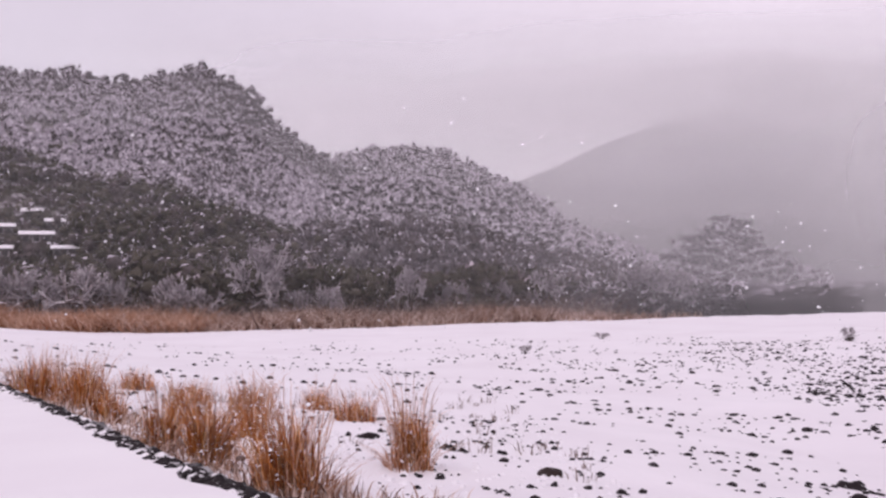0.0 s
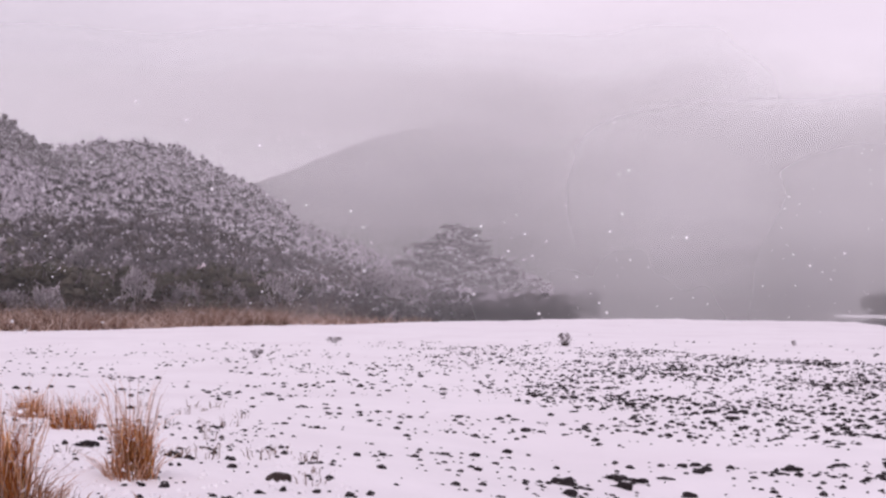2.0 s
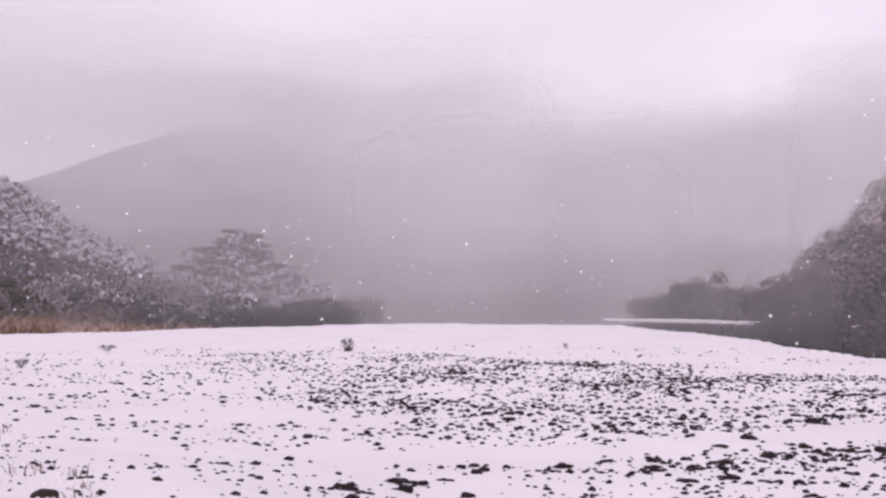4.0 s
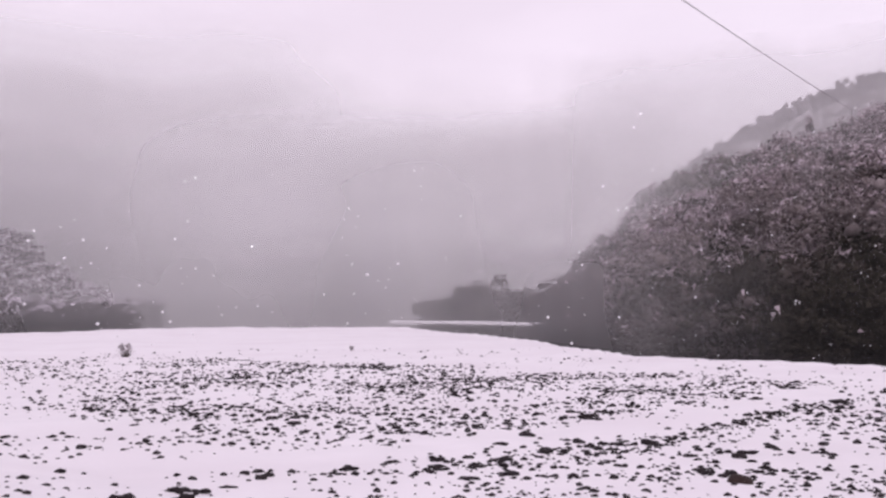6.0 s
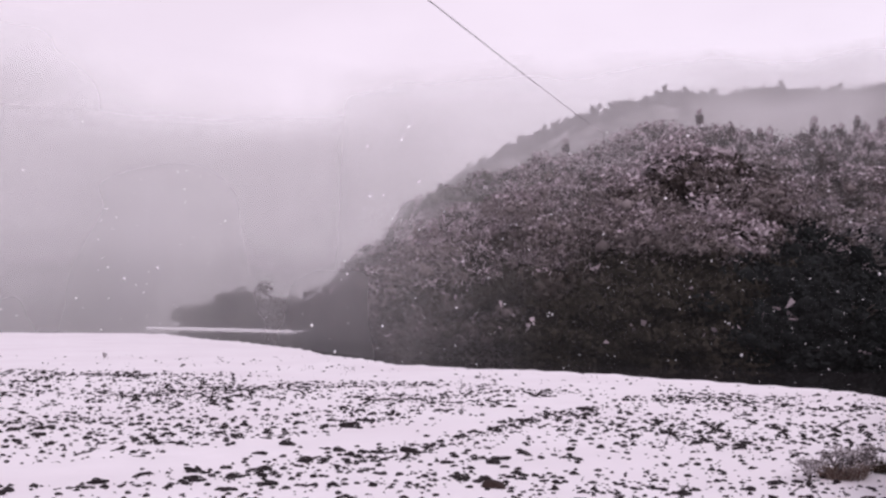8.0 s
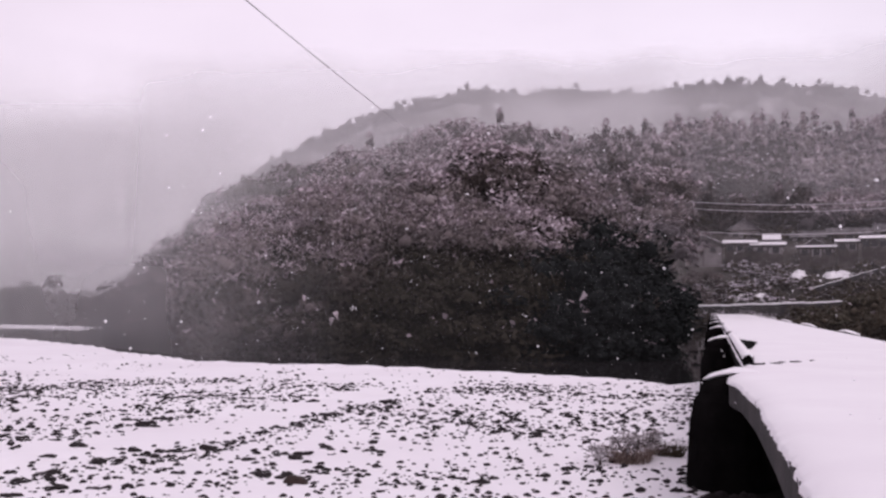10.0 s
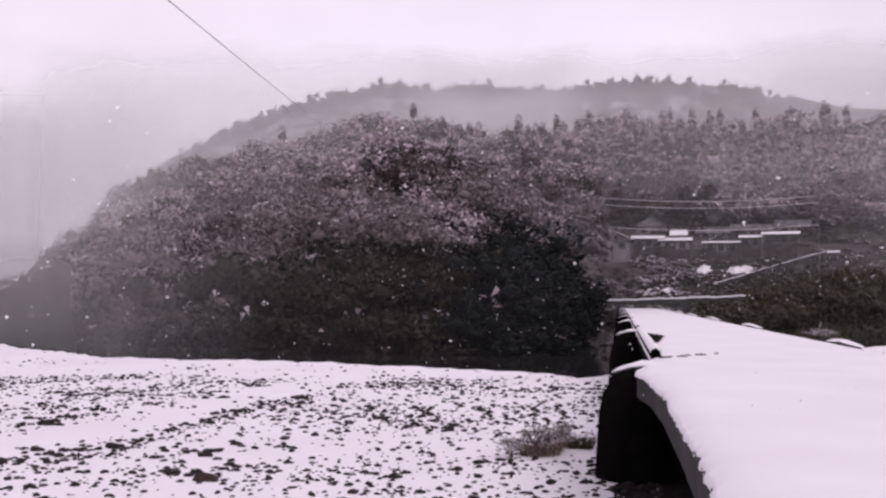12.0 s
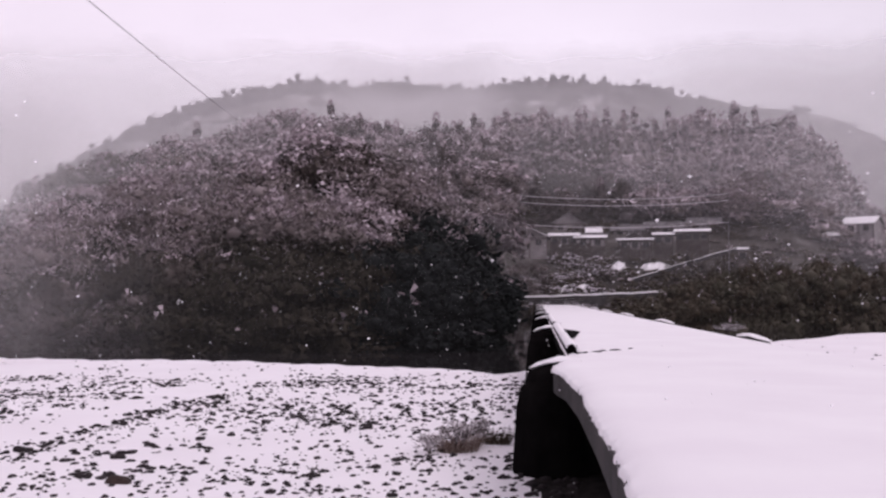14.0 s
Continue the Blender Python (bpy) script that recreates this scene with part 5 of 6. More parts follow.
tall = np.interp(a, [80, 82, 84, 86, 88, 90, 93, 101], [2.2, 4.2, 6.5, 8.4, 9.6, 10.0, 9.4, 8.0]) * (0.75 + 0.4 * rng.random(n))
wood("bank_brush", "brown brush and bamboo on the far river bank", np.stack([x, y, np.interp(r, [140, 195], [-0.8, 1.2])], 1), tall, 5 + 3 * rng.random(n), ["skirt"] * n,
     0.008 * rng.random(n), [M_BRUSH, M_RIME, M_LEAF_OLIVE], 320, 0.029, 23, 0.1, lobe_count=3, loose=1.4, core=0.6)
n = 480
a, s = 75.0 + 20 * rng.random(n), rng.random(n)
r = 222 + 90 * rng.random(n)
s = (r - np.interp(a, [73, 76, 90, 125], [96, 221, 228, 250])) / (np.interp(a, [70, 76, 92], [270, 400, 420]) - np.interp(a, [73, 76, 90, 125], [96, 221, 228, 250]))
x, y, z = P_FRONT(a, s)
ok = ~((a > 74.2) & (a < 85.8) & (r > 250) & (r < 274)) & ~((a > 74.0) & (a < 76.9) & (r < 264)) & ~((a > 79.9) & (a < 80.7) & (r < 250)) & ~((a > 81.2) & (a < 82.6) & (r > 240) & (r < 256))
n = int(ok.sum())
wood("village_trees", "garden trees and shrubs between the houses, lightly frosted", np.stack([x, y, z], 1)[ok], 1.3 + 2.4 * rng.random(n) ** 1.5, 3.0 + 2.5 * rng.random(n), ["skirt"] * n,
     0.02 + 0.3 * rng.random(n) ** 2, [M_BRUSH, M_RIME, M_LEAF_MID], 64, 0.068, 24, 0.05, loose=1.2, core=0.25)
n = 700
a, r = 74.6 + 14.4 * rng.random(n), 225 + 37.5 * rng.random(n)
s = (r - np.interp(a, [73, 74.2, 90, 125], [96, 221, 228, 250])) / (np.interp(a, [72, 75, 92], [270, 400, 420]) - np.interp(a, [73, 74.2, 90, 125], [96, 221, 228, 250]))
x, y, z = P_FRONT(a, s)
ok = (cloud_noise(x, y, 5.0, 8) > -0.3) & ~((a < 76.8) & (r > 244)) & ~((a > 80.0) & (a < 80.9) & (r > 252)) & ~((a > 81.5) & (a < 83.2) & (r > 251) & (r < 259))
n = int(ok.sum())
wood("slope_brush", "low brown brush on the slope below the houses, snow between", np.stack([x, y, z], 1)[ok], (np.interp(r, [225, 250, 259], [2.6, 2.3, 2.5]) * np.where((a > 83.4) & (r > 250), 1.5, 1.0))[ok] * (0.6 + 0.6 * rng.random(n)), 2.6 + 2 * rng.random(n), ["skirt"] * n,
     np.where(a[ok] < 80.4, 0.1 + 0.4 * rng.random(n), 0.04 * rng.random(n)), [M_BRUSH, M_FROST, M_LEAF_MID], 74, 0.07, 29, 0.05, lobe_count=3, loose=1.2, core=0.5)

n = 16
a, r = 74.7 + 2.0 * rng.random(n), 226 + 22 * rng.random(n)
s = (r - np.interp(a, [73, 74.2, 90, 125], [96, 221, 228, 250])) / (np.interp(a, [72, 75, 92], [270, 400, 420]) - np.interp(a, [73, 74.2, 90, 125], [96, 221, 228, 250]))
wood("garden_shrubs", "pale leafless shrubs below the first house", np.stack(P_FRONT(a, s), 1), 3.2 + 1.8 * rng.random(n), 4.5 + 2 * rng.random(n), ["skirt"] * n, 0.05 + 0.1 * rng.random(n), [M_BARE_CROWN, M_RIME, M_LEAF_FAR], 900, 0.02, 28, 0.05, lobe_count=5, loose=1.5, core=0.5)

n = 60
a = 75.4 + 5.2 * rng.random(n)
x, y = polar(a, 203 + 3 * rng.random(n))
wood("wall_brush", "dark brush with bits of snow before the river wall", np.stack([x, y, np.full(n, -0.9)], 1), 2.6 + 2.4 * rng.random(n), 3.5 + 2 * rng.random(n), ["skirt"] * n, 0.03 + 0.25 * rng.random(n) ** 2, [M_BRUSH, M_FROST, M_LEAF_MID], 240, 0.04, 30, 0.05, lobe_count=4, loose=1.3, core=0.5)


def snow_patch(a0, a1, r0, r1):
    """A patch of open snow lying on the village slope, its rim dipping into the ground."""
    A, R = np.meshgrid(np.linspace(a0, a1, 36), np.linspace(r0, r1, 24), indexing="ij")
    base, ridge = np.interp(A, [73, 74.2, 90, 125], [96, 221, 228, 250]), np.interp(A, [72, 75, 92], [270, 400, 420])
    X, Y, Z = P_FRONT(A, (R - base) / (ridge - base))
    u, v = (A - a0) / (a1 - a0) * 2 - 1, (R - r0) / (r1 - r0) * 2 - 1
    Z = Z + 0.75 - 1.1 * (u ** 2 + v ** 2) + 0.45 * cloud_noise(X, Y, 1.1, 3) + 0.3 * cloud_noise(X, Y, 0.45, 5)
    tagged(new("snow_patch", tri_mesh("snow_patch", np.stack([X, Y, Z], 2).reshape(-1, 3), grid_tris(36, 24), [M_SNOW], None, True)), "patch of open snow on the slope below the houses", "snow patch", kind="structure")


snow_patch(80.0, 80.95, 252, 262)
snow_patch(81.3, 83.4, 255, 261)
snow_patch(76.8, 79.6, 236, 243)
snow_patch(87.2, 88.4, 250, 256)
n = 420
a = -26 + 40 * rng.random(n)
r = shore(a) + 30 + 50 * rng.random(n)
x, y = polar(a, r)
wood("valley_undergrowth", "frosted thickets at the foot of the hills", np.stack([x, y, np.zeros(n)], 1), 2.5 + 4.5 * rng.random(n), 4 + 4 * rng.random(n), ["skirt"] * n,
     0.03 + 0.2 * rng.random(n), [M_LEAF_FAR, M_FROST, M_LEAF_OLIVE], 100, 0.055, 25, 0.1, lobe_count=3, loose=1.4, core=0.2)


n = 200
a = 7 + 13.5 * rng.random(n)
x, y = polar(a, shore(a) + 23 + 36 * rng.random(n))
wood("hazy_thickets", "pale hazy thickets at the river's far bend", np.stack([x, y, np.full(n, -0.6)], 1), np.interp(a, [7, 16, 21, 24], [7, 6, 4.5, 2.5]) * (0.6 + 0.6 * rng.random(n)), 6 + 4 * rng.random(n), ["skirt"] * n,
     0.04 + 0.15 * rng.random(n), [M_LEAF_MIST, M_FROST], 160, 0.052, 27, 0.1, loose=1.3, core=0.5)


# ---------------------------------------------------------------- grasses
def blades(rng, n, height, spread, lean, width, up=0.6, bias=(0.0, 0.0)):
    """Arching tapered blades round the origin: vertices and triangles."""
    a = rng.random(n) * 6.283
    r0 = spread * 0.55 * np.sqrt(rng.random(n))
    h = height * (0.3 + 0.75 * rng.random(n))
    out = lean * (0.1 + 1.6 * rng.random(n) ** 1.5) * h
    dirx, diry = np.cos(a + rng.normal(size=n) * 0.5), np.sin(a + rng.normal(size=n) * 0.5)
    bx, by = r0 * np.cos(a), r0 * np.sin(a)
    w = width * (0.6 + 0.8 * rng.random(n))
    b = rng.random(n) * 6.283
    wx, wy = np.cos(b) * w, np.sin(b) * w
    rows = []
    for k, q in ((0.0, 1.0), (0.4, 1.0), (0.75, 0.7)):
        x, y, z = bx + (dirx * out + bias[0] * h) * k ** 2, by + (diry * out + bias[1] * h) * k ** 2, h * (k - 0.12 * k * k)
        rows += [np.stack([x - wx * q, y - wy * q, z], 1), np.stack([x + wx * q, y + wy * q, z], 1)]
    rows.append(np.stack([bx + dirx * out * 1.15 + bias[0] * h, by + diry * out * 1.15 + bias[1] * h, h * (0.88 - up * 0.1 * rng.random(n))], 1))
    V = np.stack(rows, 1).reshape(-1, 3)
    base = np.arange(n)[:, None] * 7
    F = np.concatenate([base + t for t in ([0, 1, 3], [0, 3, 2], [2, 3, 5], [2, 5, 4], [4, 5, 6])], 1).reshape(-1, 3)
    return V, F


def grass_clump(x, y, h, w, label, mat, count=420, seed=0):
    rng = np.random.default_rng(seed)
    top = empty("grass_clump", pose(*on_ground(x, y, 0.03)), label, "dry grass", "clumps of dry grass")
    for _ in range(5):
        a, rr = rng.random() * 6.283, w * 0.3 * math.sqrt(rng.random())
        V, F = blades(rng, int(count * 0.36), h * (0.6 + 0.5 * rng.random()), w * 0.42, 0.26, 0.0034, bias=(0.13 * rng.normal(), 0.13 * rng.normal()))
        V = V + (rr * math.cos(a), rr * math.sin(a), 0)
        ob = new("tuft", tri_mesh("tuft", V, F, [mat]))
        ob.parent = top
    V, F = blades(rng, count // 6, h * 1.3, w * 0.8, 0.22, 0.005)
    ob = new("stalk_tuft", tri_mesh("stalk_tuft", V, F, [M_REED]))
    ob.parent = top
    tagged(ob, "thin pale seed stalks")
    V, F = blades(rng, count // 4, h * 0.45, w * 1.1, 0.9, 0.006)
    ob = new("fallen_tuft", tri_mesh("fallen_tuft", V, F, [M_REED]))
    ob.parent = top
    tagged(ob, "drooping pale blades", kind="stuff")
    m = int(count * 1.1)
    a, rr = rng.random(m) * 6.283, w * 0.6 * np.sqrt(rng.random(m))
    c = np.stack([rr * np.cos(a), rr * np.sin(a), h * 0.8 * rng.random(m) ** 1.8], 1)
    V = (c[:, None] + rng.normal(size=(m, 3, 3)) * 0.012).reshape(-1, 3)
    ob = new("snow_dusting", tri_mesh("snow_dusting", V, np.arange(3 * m).reshape(-1, 3), [M_SNOW]))
    ob.parent = top
    tagged(ob, "flecks of snow caught on the blades", kind="stuff")
    return top


CLUMPS = [(-6.85, 17.7, 0.95, 0.95), (-6.2, 17.4, 0.85, 0.7), (-5.67, 16.51, 0.95, 0.75), (-6.45, 22.03, 0.6, 0.8), (-3.11, 11.48, 0.74, 0.5), (-2.31, 10.23, 0.8, 0.42),
          (-4.72, 19.12, 0.62, 0.9), (-3.9, 16.0, 0.75, 0.8), (-3.21, 17.6, 0.8, 0.8), (-1.26, 8.66, 1.0, 0.6), (-2.4, 13.2, 0.62, 0.6), (-2.59, 21.03, 0.6, 0.9), (-1.55, 18.13, 0.62, 0.8), (-0.4, 11.39, 1.02, 0.46), (-4.55, 14.3, 0.6, 0.5)]
for i, (x, y, h, w) in enumerate(CLUMPS):
    grass_clump(x, y, h, w, "tall dry golden grass clump standing in the snow" if h > 0.7 else "short dry brown grass clump in the snow", M_GRASS, 500 if h > 0.7 else 290, 40 + i)


def weeds(name, label, pts, h, mat, n, seed, category="weeds"):
    rng = np.random.default_rng(seed)
    VV, FF, base = [], [], 0
    for x, y in pts:
        V, F = blades(rng, n, h * (0.5 + 0.8 * rng.random()), 0.35, 0.6, 0.007)
        VV.append(V + on_ground(x, y))
        FF.append(F + base)
        base += len(V)
    ob = new(name, tri_mesh(name, np.concatenate(VV), np.concatenate(FF), [mat]))
    return tagged(ob, label, category, kind="stuff")


rng = np.random.default_rng(31)
edge = TERRACE[2:8]
pts = []
for _ in range(460):
    i = rng.integers(0, 4)
    q = edge[i] + (edge[i + 1] - edge[i]) * rng.random()
    pts.append((q[0] + 0.25 + 1.5 * rng.random() ** 1.5, q[1] + 0.2 + 0.8 * rng.random()))
weeds("verge_weeds", "snow-laden low weeds along the road's edge", pts, 0.2, M_REED_BROWN, 9, 32)
weeds("field_weeds", "thin frosted weeds between the grass clumps", [(-7 + 9 * rng.random(), 11 + 16 * rng.random()) for _ in range(55)], 0.26, M_REED_GREY, 12, 33)


# reeds along the far edge of the flat
def reeds(name, label, a0, a1, depth0, depth1, h, n, mat, seed):
    rng = np.random.default_rng(seed)
    a = a0 + (a1 - a0) * rng.random(n)
    r = shore(a) + depth0 + (depth1 - depth0) * rng.random(n)
    x, y = polar(a, r)
    hh = h * (0.4 + 0.8 * rng.random(n)) * (1 + 0.35 * cloud_noise(x, y, 6, 2))
    b, lean = rng.random(n) * 6.283, rng.normal(size=(n, 2)) * 1.0 * hh[:, None]
    w = 0.03 + 0.07 * rng.random(n)
    z = ground_z(x, y) - 0.1
    dx, dy = np.cos(b) * w, np.sin(b) * w
    V = np.stack([np.stack([x - dx, y - dy, z], 1), np.stack([x + dx, y + dy, z], 1), np.stack([x + lean[:, 0], y + lean[:, 1], z + hh], 1)], 1).reshape(-1, 3)
    ob = new(name, tri_mesh(name, V, np.arange(3 * n).reshape(-1, 3), [mat]))
    return tagged(ob, label, "reeds", kind="stuff")


reeds("reeds_golden", "golden dry reed bed at the far edge of the flat", -28, -13, 0, 16, 2.2, 16000, M_REED, 51)
reeds("reeds_brown", "brown broken reeds along the edge of the flat", -18, 6, 0, 20, 1.75, 16000, M_REED_BROWN, 52)
reeds("reeds_low", "low brown stubble thinning out along the shore", 2, 14, 0, 16, 1.1, 3500, M_REED_BROWN, 54)
reeds("reeds_back", "frosted grey reeds in front of the woods", -27, 10, 14, 34, 3.2, 8000, M_REED_GREY, 53)


# lone tufts and bushes on the flat
shrubs = [bare_tree(rng, "small leafless bush", 4, M_TWIG) for _ in range(2)]
def bush(x, y, h, w, label, mat, n, seed):
    rng = np.random.default_rng(seed)
    top = empty("bush", pose(*on_ground(x, y, 0.04)), label, "bush")
    V, F = blades(rng, n, h, w * 0.6, 0.9, 0.010)
    ob = new("twig_tuft", tri_mesh("twig_tuft", V, F, [mat]))
    ob.parent = top
    return top


for i, (x, y, h, w, text) in enumerate(((26.42, 68.41, 1.1, 1.3, "dark leafless bush standing alone in the snow"), (4.55, 59.73, 0.6, 1.0, "small frosted tuft in the snow"),
                                        (11.57, 76.97, 0.6, 1.6, "pale frosted tuft in the snow"), (41.9, 64.5, 0.5, 0.6, "small dark tuft in the snow"))):
    ob = plant(shrubs, i, x, y, ground_z(x, y) - 0.1, h, w)
    tagged(ob, text, "bush", "lone bushes on the flat")
bush(26.5, 68.5, 0.7, 0.5, "dark stalks of a lone bush in the snow", M_BRUSH, 90, 61)
bush(23.7, 7.87, 0.55, 1.4, "bushy frosted weeds beside the bridge pier", M_REED_GREY, 500, 65)
bush(25.2, 7.4, 0.5, 1.2, "brown frosted weeds beside the bridge pier", M_BRUSH, 350, 66)
for i, (x, y, h, w) in enumerate(((23.7, 7.9, 0.8, 1.4), (24.5, 7.6, 0.75, 1.3), (23.0, 8.3, 0.55, 1.0), (41.24, 2.85, 0.4, 1.5))):
    ob = plant(shrubs, i, x, y, ground_z(x, y) - 0.05 if i < 3 else 2.25, h, w)
    tagged(ob, "low twiggy frosted bush beside the bridge", "bush", "twiggy bushes")


# ---------------------------------------------------------------- stones
def stone_mesh(name, rng, sub, mat, rough=0.75):
    bm = bmesh.new()
    bmesh.ops.create_icosphere(bm, subdivisions=sub, radius=0.5)
    o = Vector(rng.random(3) * 50)
    for v in bm.verts:
        v.co *= 1 + rough * noise.noise(v.co * 2.4 + o)
        v.co.z = max(v.co.z, -0.18)
    me = bpy.data.meshes.new(name)
    bm.to_mesh(me)
    bm.free()
    me.materials.append(mat)
    return me


rng = np.random.default_rng(71)
BOULDERS = [(1.16, 11.85, 0.30), (6.21, 16.2, 0.5), (8.96, 17.14, 0.36), (8.41, 18.4, 0.34), (17.6, 12.95, 0.5), (17.1, 24.06, 0.4), (17.32, 18.26, 0.5), (18.9, 20.6, 0.5), (20.4, 17.7, 0.5),
            (22.0, 15.26, 0.4), (33.6, 20.4, 0.5), (31.94, 22.7, 0.45), (20.7, 8.7, 0.34), (19.3, 9.5, 0.36), (10.48, 19.29, 0.33), (15.54, 27.0, 0.45), (8.78, 25.5, 0.38), (31.75, 19.3, 0.55), (19.42, 15.7, 0.36), (17.96, 14.03, 0.46),
            (-1.09, 15.04, 0.34), (5.66, 14.5, 0.34), (23.7, 22.8, 0.5), (20.2, 14.86, 0.5), (10.6, 20.0, 0.3)]
CLODS = [(6.46, 15.79, 0.2), (8.23, 18.69, 0.5), (8.02, 17.93, 0.45), (8.62, 18.47, 0.4), (9.22, 18.58, 0.3), (12.24, 18.97, 0.45), (14.57, 17.56, 0.45), (17.36, 19.94, 0.46), (13.44, 19.08, 0.34), (14.47, 18.8, 0.45),
         (15.81, 18.01, 0.4), (13.74, 17.84, 0.5), (13.6, 16.55, 0.4), (23.96, 18.68, 0.46), (20.74, 15.11, 0.55), (14.6, 16.46, 0.42), (23.22, 22.51, 0.75), (33.2, 20.31, 0.5), (31.81, 22.63, 0.45)]
for i, (x, y, w) in enumerate(CLODS):
    ob = new("clod", stone_mesh("clod", rng, 3, M_STONE, 1.25))
    ob.matrix_world = pose(*on_ground(x, y), 0, 0, rng.random() * 40 - 60)
    ob.scale = (w * 0.85, w * 0.5, w * 0.33)
    tagged(ob, "dark ragged clod of frozen earth in the snow", "clod", "clods on the flat")
for i, (x, y, w) in enumerate(BOULDERS):
    ob = new("boulder", stone_mesh("boulder", rng, 3, M_BOULDER if i in (0, 4) else M_STONE, 0.3 if i in (0, 4) else 0.6))
    ob.matrix_world = pose(*on_ground(x, y), 0, 0, rng.random() * 360)
    w *= 1.0 if i in (0, 4) else 0.75
    ob.scale = (w * 1.05, w * 0.95, w * (0.62 if i in (0, 4) else 0.6))
    tagged(ob, "rounded brown boulder standing clear of the snow" if i in (0, 4) else "dark wet stone half sunk in the snow", "boulder", "stones on the flat")


def stone_share(x, y):
    """How thickly the stones lie, 0 to 1."""
    az, r = np.degrees(np.arctan2(x, y)), np.hypot(x, y)
    side = np.interp(az, [-15, 0, 8, 14, 20, 26, 45, 90], [0.04, 0.10, 0.17, 0.29, 0.52, 0.95, 1.1, 1.16])
    near = np.interp(r, [8, 14, 20, 26, 34, 46, 58, 68, 78, 90], [1.3, 1.3, 1.35, 1.3, 1.0, 1.0, 0.8, 0.5, 0.25, 0.04])
    far_line = np.interp(az, [0, 20, 27, 33, 45, 60, 78], [78, 78, 66, 60, 52, 47, 50])
    near = near * np.clip((far_line - r) / 6 + 0.6, 0.06, 1)
    track = np.exp(-((y - np.interp(x, [8, 12, 17, 23, 28, 34, 40], [22.2, 20.9, 20.5, 20.6, 21.4, 22.4, 23.0])) / 1.6) ** 4) * np.clip((x - 5) / 4, 0, 1) * np.clip((46 - x) / 8, 0, 1)
    plain_patch = np.exp(-(((az - 22) / 12) ** 2 + ((r - 23.5) / 3.5) ** 2)) * (az < 34)
    patch = np.clip(0.66 + np.interp(az, [0, 14, 30], [1.3, 1.1, 0.7]) * cloud_noise(x, y, 3.5, 4), np.interp(az, [0, 14, 30], [0.05, 0.1, 0.25]), 1.3)
    return side * near * (1 - 0.95 * track) * (1 - 0.85 * plain_patch) * patch


def in_view(x, y):
    across, along = x * SIDE[0] + y * SIDE[1], x * AXIS[0] + y * AXIS[1]
    return (terrace_distance(x, y) > 0.5) & ~((across > 0.0) & (across < DECK_R + 0.3) & (along > 4))


N = 96000
a, r = -25 + 120 * rng.random(N), 8 + 74 * np.sqrt(rng.random(N))
x, y = polar(a, r)
pick = (rng.random(N) < 0.6 * stone_share(x, y)) & in_view(x, y)
x, y = x[pick], y[pick]
# a row of clods along the near side of the wheel track, and small ones beside the others
k = rng.random(260)
rx = 8.5 + 26 * k
x, y = np.concatenate([x, rx]), np.concatenate([y, np.interp(rx, [8.5, 10.7, 11.8, 13.6, 17.3, 20.3, 24, 28, 34], [20.0, 19.8, 18.6, 17.7, 18.1, 17.8, 18.5, 19.5, 20.4]) + 0.3 * rng.normal(size=260)])
beside = rng.random(len(x)) < 0.3
x, y = np.concatenate([x, x[beside] + 0.3 * rng.normal(size=int(beside.sum()))]), np.concatenate([y, y[beside] + 0.3 * rng.normal(size=int(beside.sum()))])
size = 0.068 + 0.17 * rng.random(len(x)) ** 2.2 + 0.09 * (rng.random(len(x)) < 0.06)
size *= np.interp(np.hypot(x, y), [8, 15, 22, 34], [0.5, 0.6, 0.78, 1.0])
foot_u, foot_c = 19.5 + 4.5 * rng.random(110), 0.75 - 1.5 * rng.random(110) ** 1.4
x, y = np.concatenate([x, foot_u * AXIS[0] + foot_c * SIDE[0]]), np.concatenate([y, foot_u * AXIS[1] + foot_c * SIDE[1]])
size = np.concatenate([size, 0.06 + 0.2 * rng.random(110) ** 2])
near_ones = np.argsort(np.hypot(x - 20, y - 16))[:280]
forms = [stone_mesh("stone", rng, 2, M_STONE) for _ in range(6)]
for i in near_ones:
    ob = new("stone", forms[int(rng.integers(6))])
    ob.parent = GROUND
    ob.matrix_world = pose(float(x[i]), float(y[i]), float(ground_z(x[i], y[i])) + 0.005, 0, 0, rng.random() * 360)
    w = float(size[i])
    ob.scale = (w * 1.1, w * 0.95, w * 0.64)
rest = np.setdiff1d(np.arange(len(x)), near_ones)
low_forms = [stone_mesh("pebble", rng, 1, M_STONE) for _ in range(8)]
shapes = [np.array([v.co[:] for v in me.vertices]) for me in low_forms]
faces = np.array([f.vertices[:] for f in low_forms[0].polygons])
for me in low_forms:
    bpy.data.meshes.remove(me)
xr, yr, sr = x[rest], y[rest], size[rest]
zr = ground_z(xr, yr)
VV = []
for i in range(len(rest)):
    V = shapes[i % 8]
    t = rng.random() * 6.283
    c, s = math.cos(t), math.sin(t)
    w = sr[i]
    VV.append(np.stack([xr[i] + (V[:, 0] * c * 1.1 - V[:, 1] * s * 0.95) * w, yr[i] + (V[:, 0] * s * 1.1 + V[:, 1] * c * 0.95) * w, zr[i] + V[:, 2] * w * 0.64], 1))
nv = len(shapes[0])
FF = (faces[None] + (np.arange(len(rest)) * nv)[:, None, None]).reshape(-1, 3)
tagged(new("scattered_stones", tri_mesh("scattered_stones", np.concatenate(VV), FF, [M_STONE])), "dark stones and clods showing through the snow of the flat", "stones", kind="stuff")


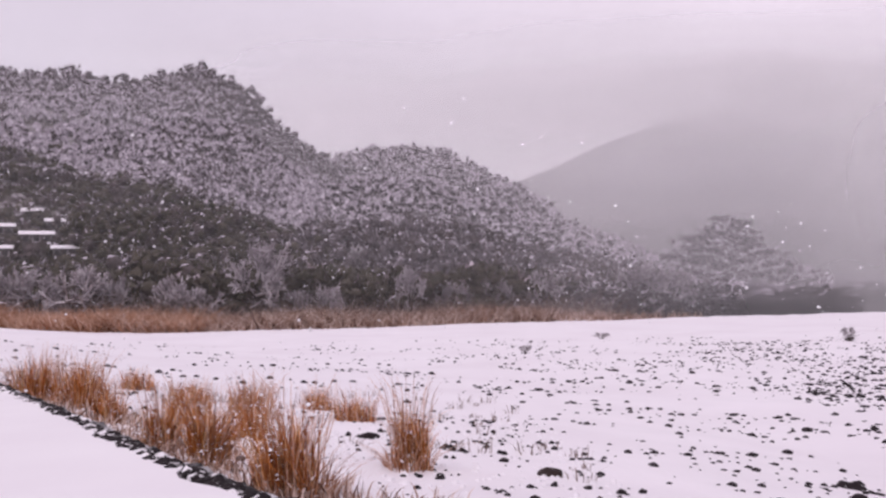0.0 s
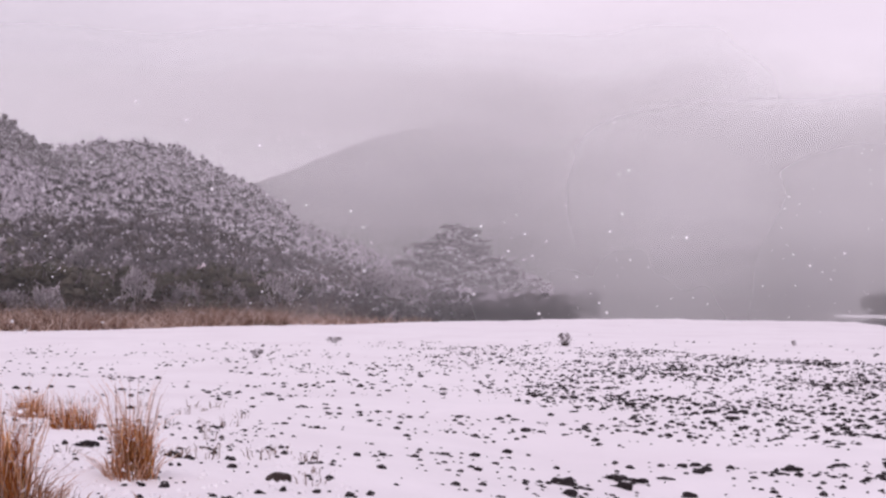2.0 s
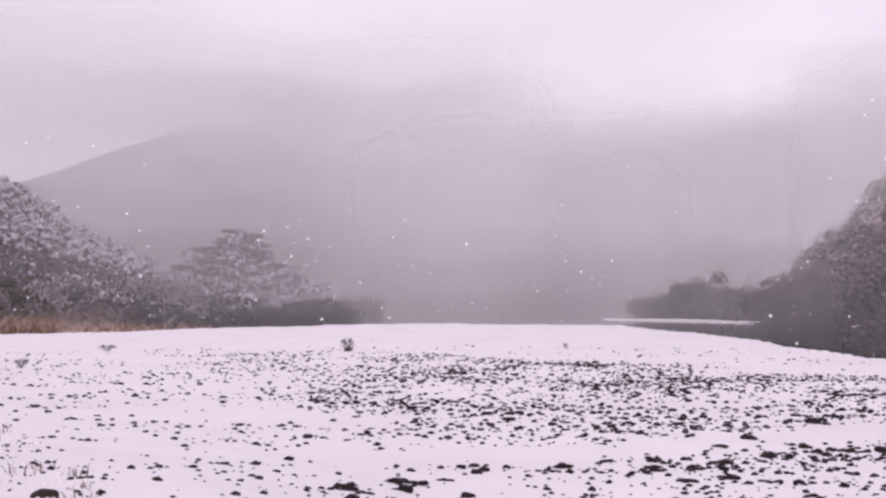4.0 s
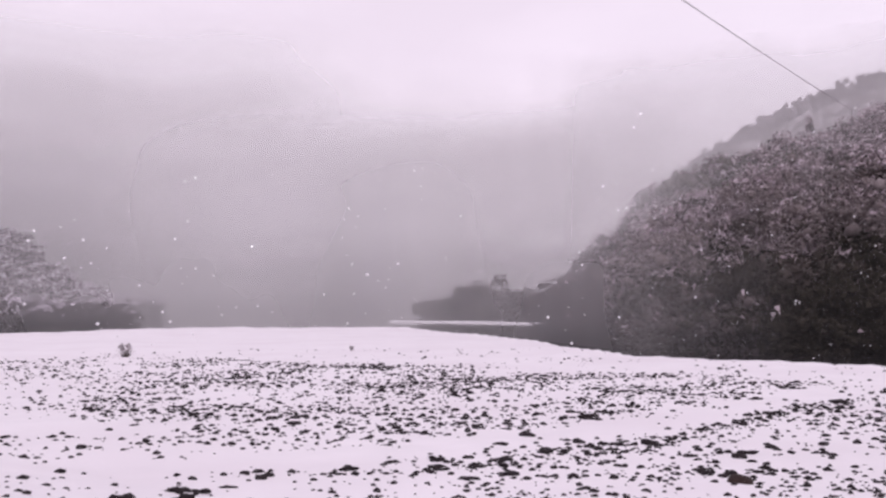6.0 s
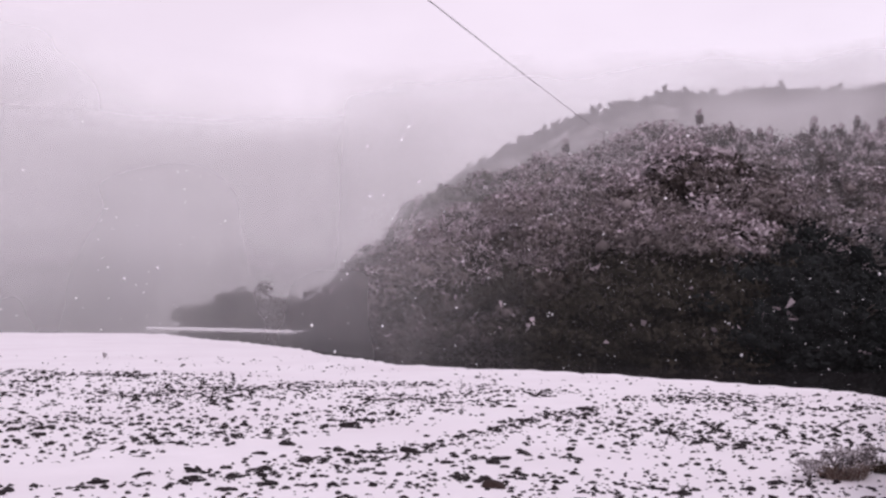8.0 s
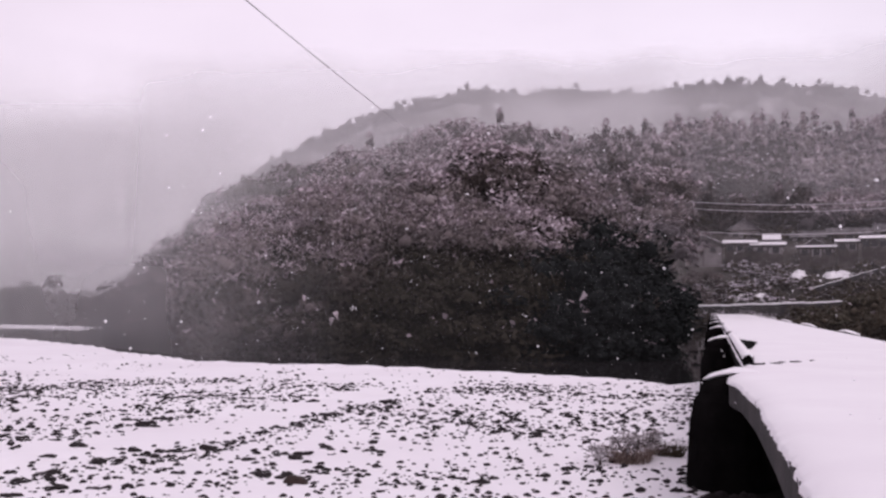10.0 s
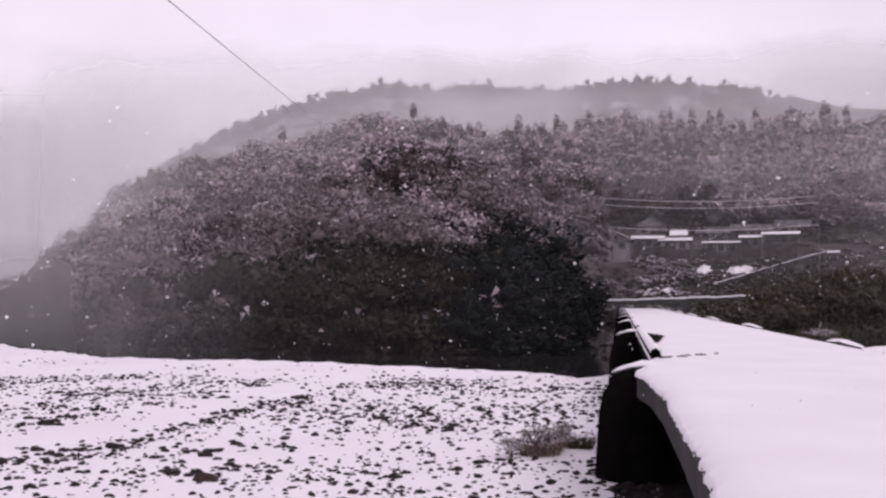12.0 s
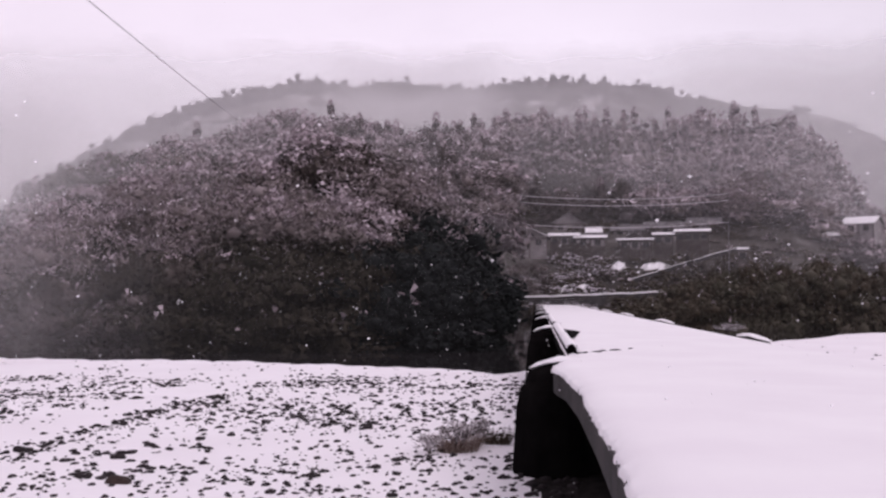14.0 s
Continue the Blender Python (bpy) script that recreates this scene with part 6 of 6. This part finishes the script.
# dark ragged verge below the road's snow
def build_verge():
    rng = np.random.default_rng(81)
    line = []
    for (ax, ay), (bx, by) in zip(TERRACE[1:9], TERRACE[2:10]):
        n = max(3, int(math.hypot(bx - ax, by - ay) / 0.05))
        for k in range(n):
            line.append((ax + (bx - ax) * k / n, ay + (by - ay) * k / n))
    line = np.array(line)
    d = np.gradient(line, axis=0)
    d /= np.linalg.norm(d, axis=1)[:, None]
    out = np.stack([-d[:, 1], d[:, 0]], 1)
    rows = []
    for off, z in ((-0.2, 2.2), (0.0, 2.29), (0.08, 2.3), (0.2, 2.27), (0.36, 2.14), (0.6, 1.9)):
        w = off + 0.022 * rng.normal(size=len(line)) * (off > 0) + 0.05 * cloud_noise(line[:, 0], line[:, 1], 0.25, off * 9) * (off > 0)
        q = line + out * w[:, None]
        rows.append(np.stack([q[:, 0], q[:, 1], z + 0.014 * rng.normal(size=len(line)) * (off > 0.1)], 1))
    V = np.stack(rows, 1).reshape(-1, 3)
    ob = new("road_verge", tri_mesh("road_verge", V, grid_tris(len(line), 6), [M_VERGE], None, True))
    tagged(ob, "dark ragged earth edge below the snowy road", "verge", kind="structure")


build_verge()

# clods and snow lumps along the verge and among the grass
rng = np.random.default_rng(83)
def lumps(name, label, pts, lo, hi, mat, flat):
    VV, FF = [], []
    for i, (x, y, z) in enumerate(pts):
        V = shapes[i % 8]
        t, w = rng.random() * 6.283, lo + (hi - lo) * rng.random() ** 2
        c, s = math.cos(t), math.sin(t)
        VV.append(np.stack([x + (V[:, 0] * c * 1.2 - V[:, 1] * s) * w, y + (V[:, 0] * s * 1.2 + V[:, 1] * c) * w, z + V[:, 2] * w * flat], 1))
    F = (faces[None] + (np.arange(len(pts)) * nv)[:, None, None]).reshape(-1, 3)
    tagged(new(name, tri_mesh(name, np.concatenate(VV), F, [mat])), label, "clods", kind="stuff")


pts, pts2 = [], []
for k in range(3600):
    i = rng.integers(1, 7)
    q = TERRACE[i] + (TERRACE[i + 1] - TERRACE[i]) * rng.random()
    o = rng.random() ** 1.6 * 0.8
    x, y = q[0] + o * 0.8, q[1] + o * 0.5
    z = 2.28 if o < 0.15 else max(float(ground_z(x, y)), 2.27 - o * 0.5)
    (pts if rng.random() < (0.8 if o < 0.3 else 0.5) else pts2).append((x, y, z))
for k in range(2200):
    x, y = -8 + 10 * rng.random(), 8 + 14 * rng.random()
    if terrace_distance(np.array(x), np.array(y)) > 0.4:
        (pts if k % 3 == 0 else pts2).append((x, y, float(ground_z(x, y))))
lumps("verge_clods", "dark earth clods along the snowy road's edge", pts, 0.03, 0.11, M_STONE, 0.9)
lumps("verge_snow_lumps", "small snow lumps caught on weeds along the road", pts2, 0.03, 0.12, M_SNOW, 0.8)

# falling snow in the air
rng = np.random.default_rng(91)
n = 1700
a, d, e = -30 + 130 * rng.random(n), 5 + 34 * rng.random(n) ** 1.1, -6 + 17 * rng.random(n)
x, y = polar(a, d)
c = np.stack([x, y, EYE_Z + d * np.tan(np.radians(e))], 1)
keep = c[:, 2] > ground_z(x, y) + 0.6
c, d = c[keep], d[keep]
octa = np.array([(1, 0, 0), (0, 1, 0), (-1, 0, 0), (0, -1, 0), (0, 0, 0.8), (0, 0, -0.8)], float)
of = np.array([(0, 1, 4), (1, 2, 4), (2, 3, 4), (3, 0, 4), (1, 0, 5), (2, 1, 5), (3, 2, 5), (0, 3, 5)])
sz = (0.007 + 0.013 * rng.random(len(c)) ** 3) * np.interp(d, [5, 15, 39], [0.7, 1.0, 1.5])
V = (c[:, None] + octa[None] * sz[:, None, None] * (0.6 + 0.8 * rng.random((len(c), 6, 1)))).reshape(-1, 3)
F = (of[None] + (np.arange(len(c)) * 6)[:, None, None]).reshape(-1, 3)
tagged(new("falling_snow", tri_mesh("falling_snow", V, F, [M_FLAKE])), "large snowflakes drifting down through the air", "snowfall", kind="stuff")
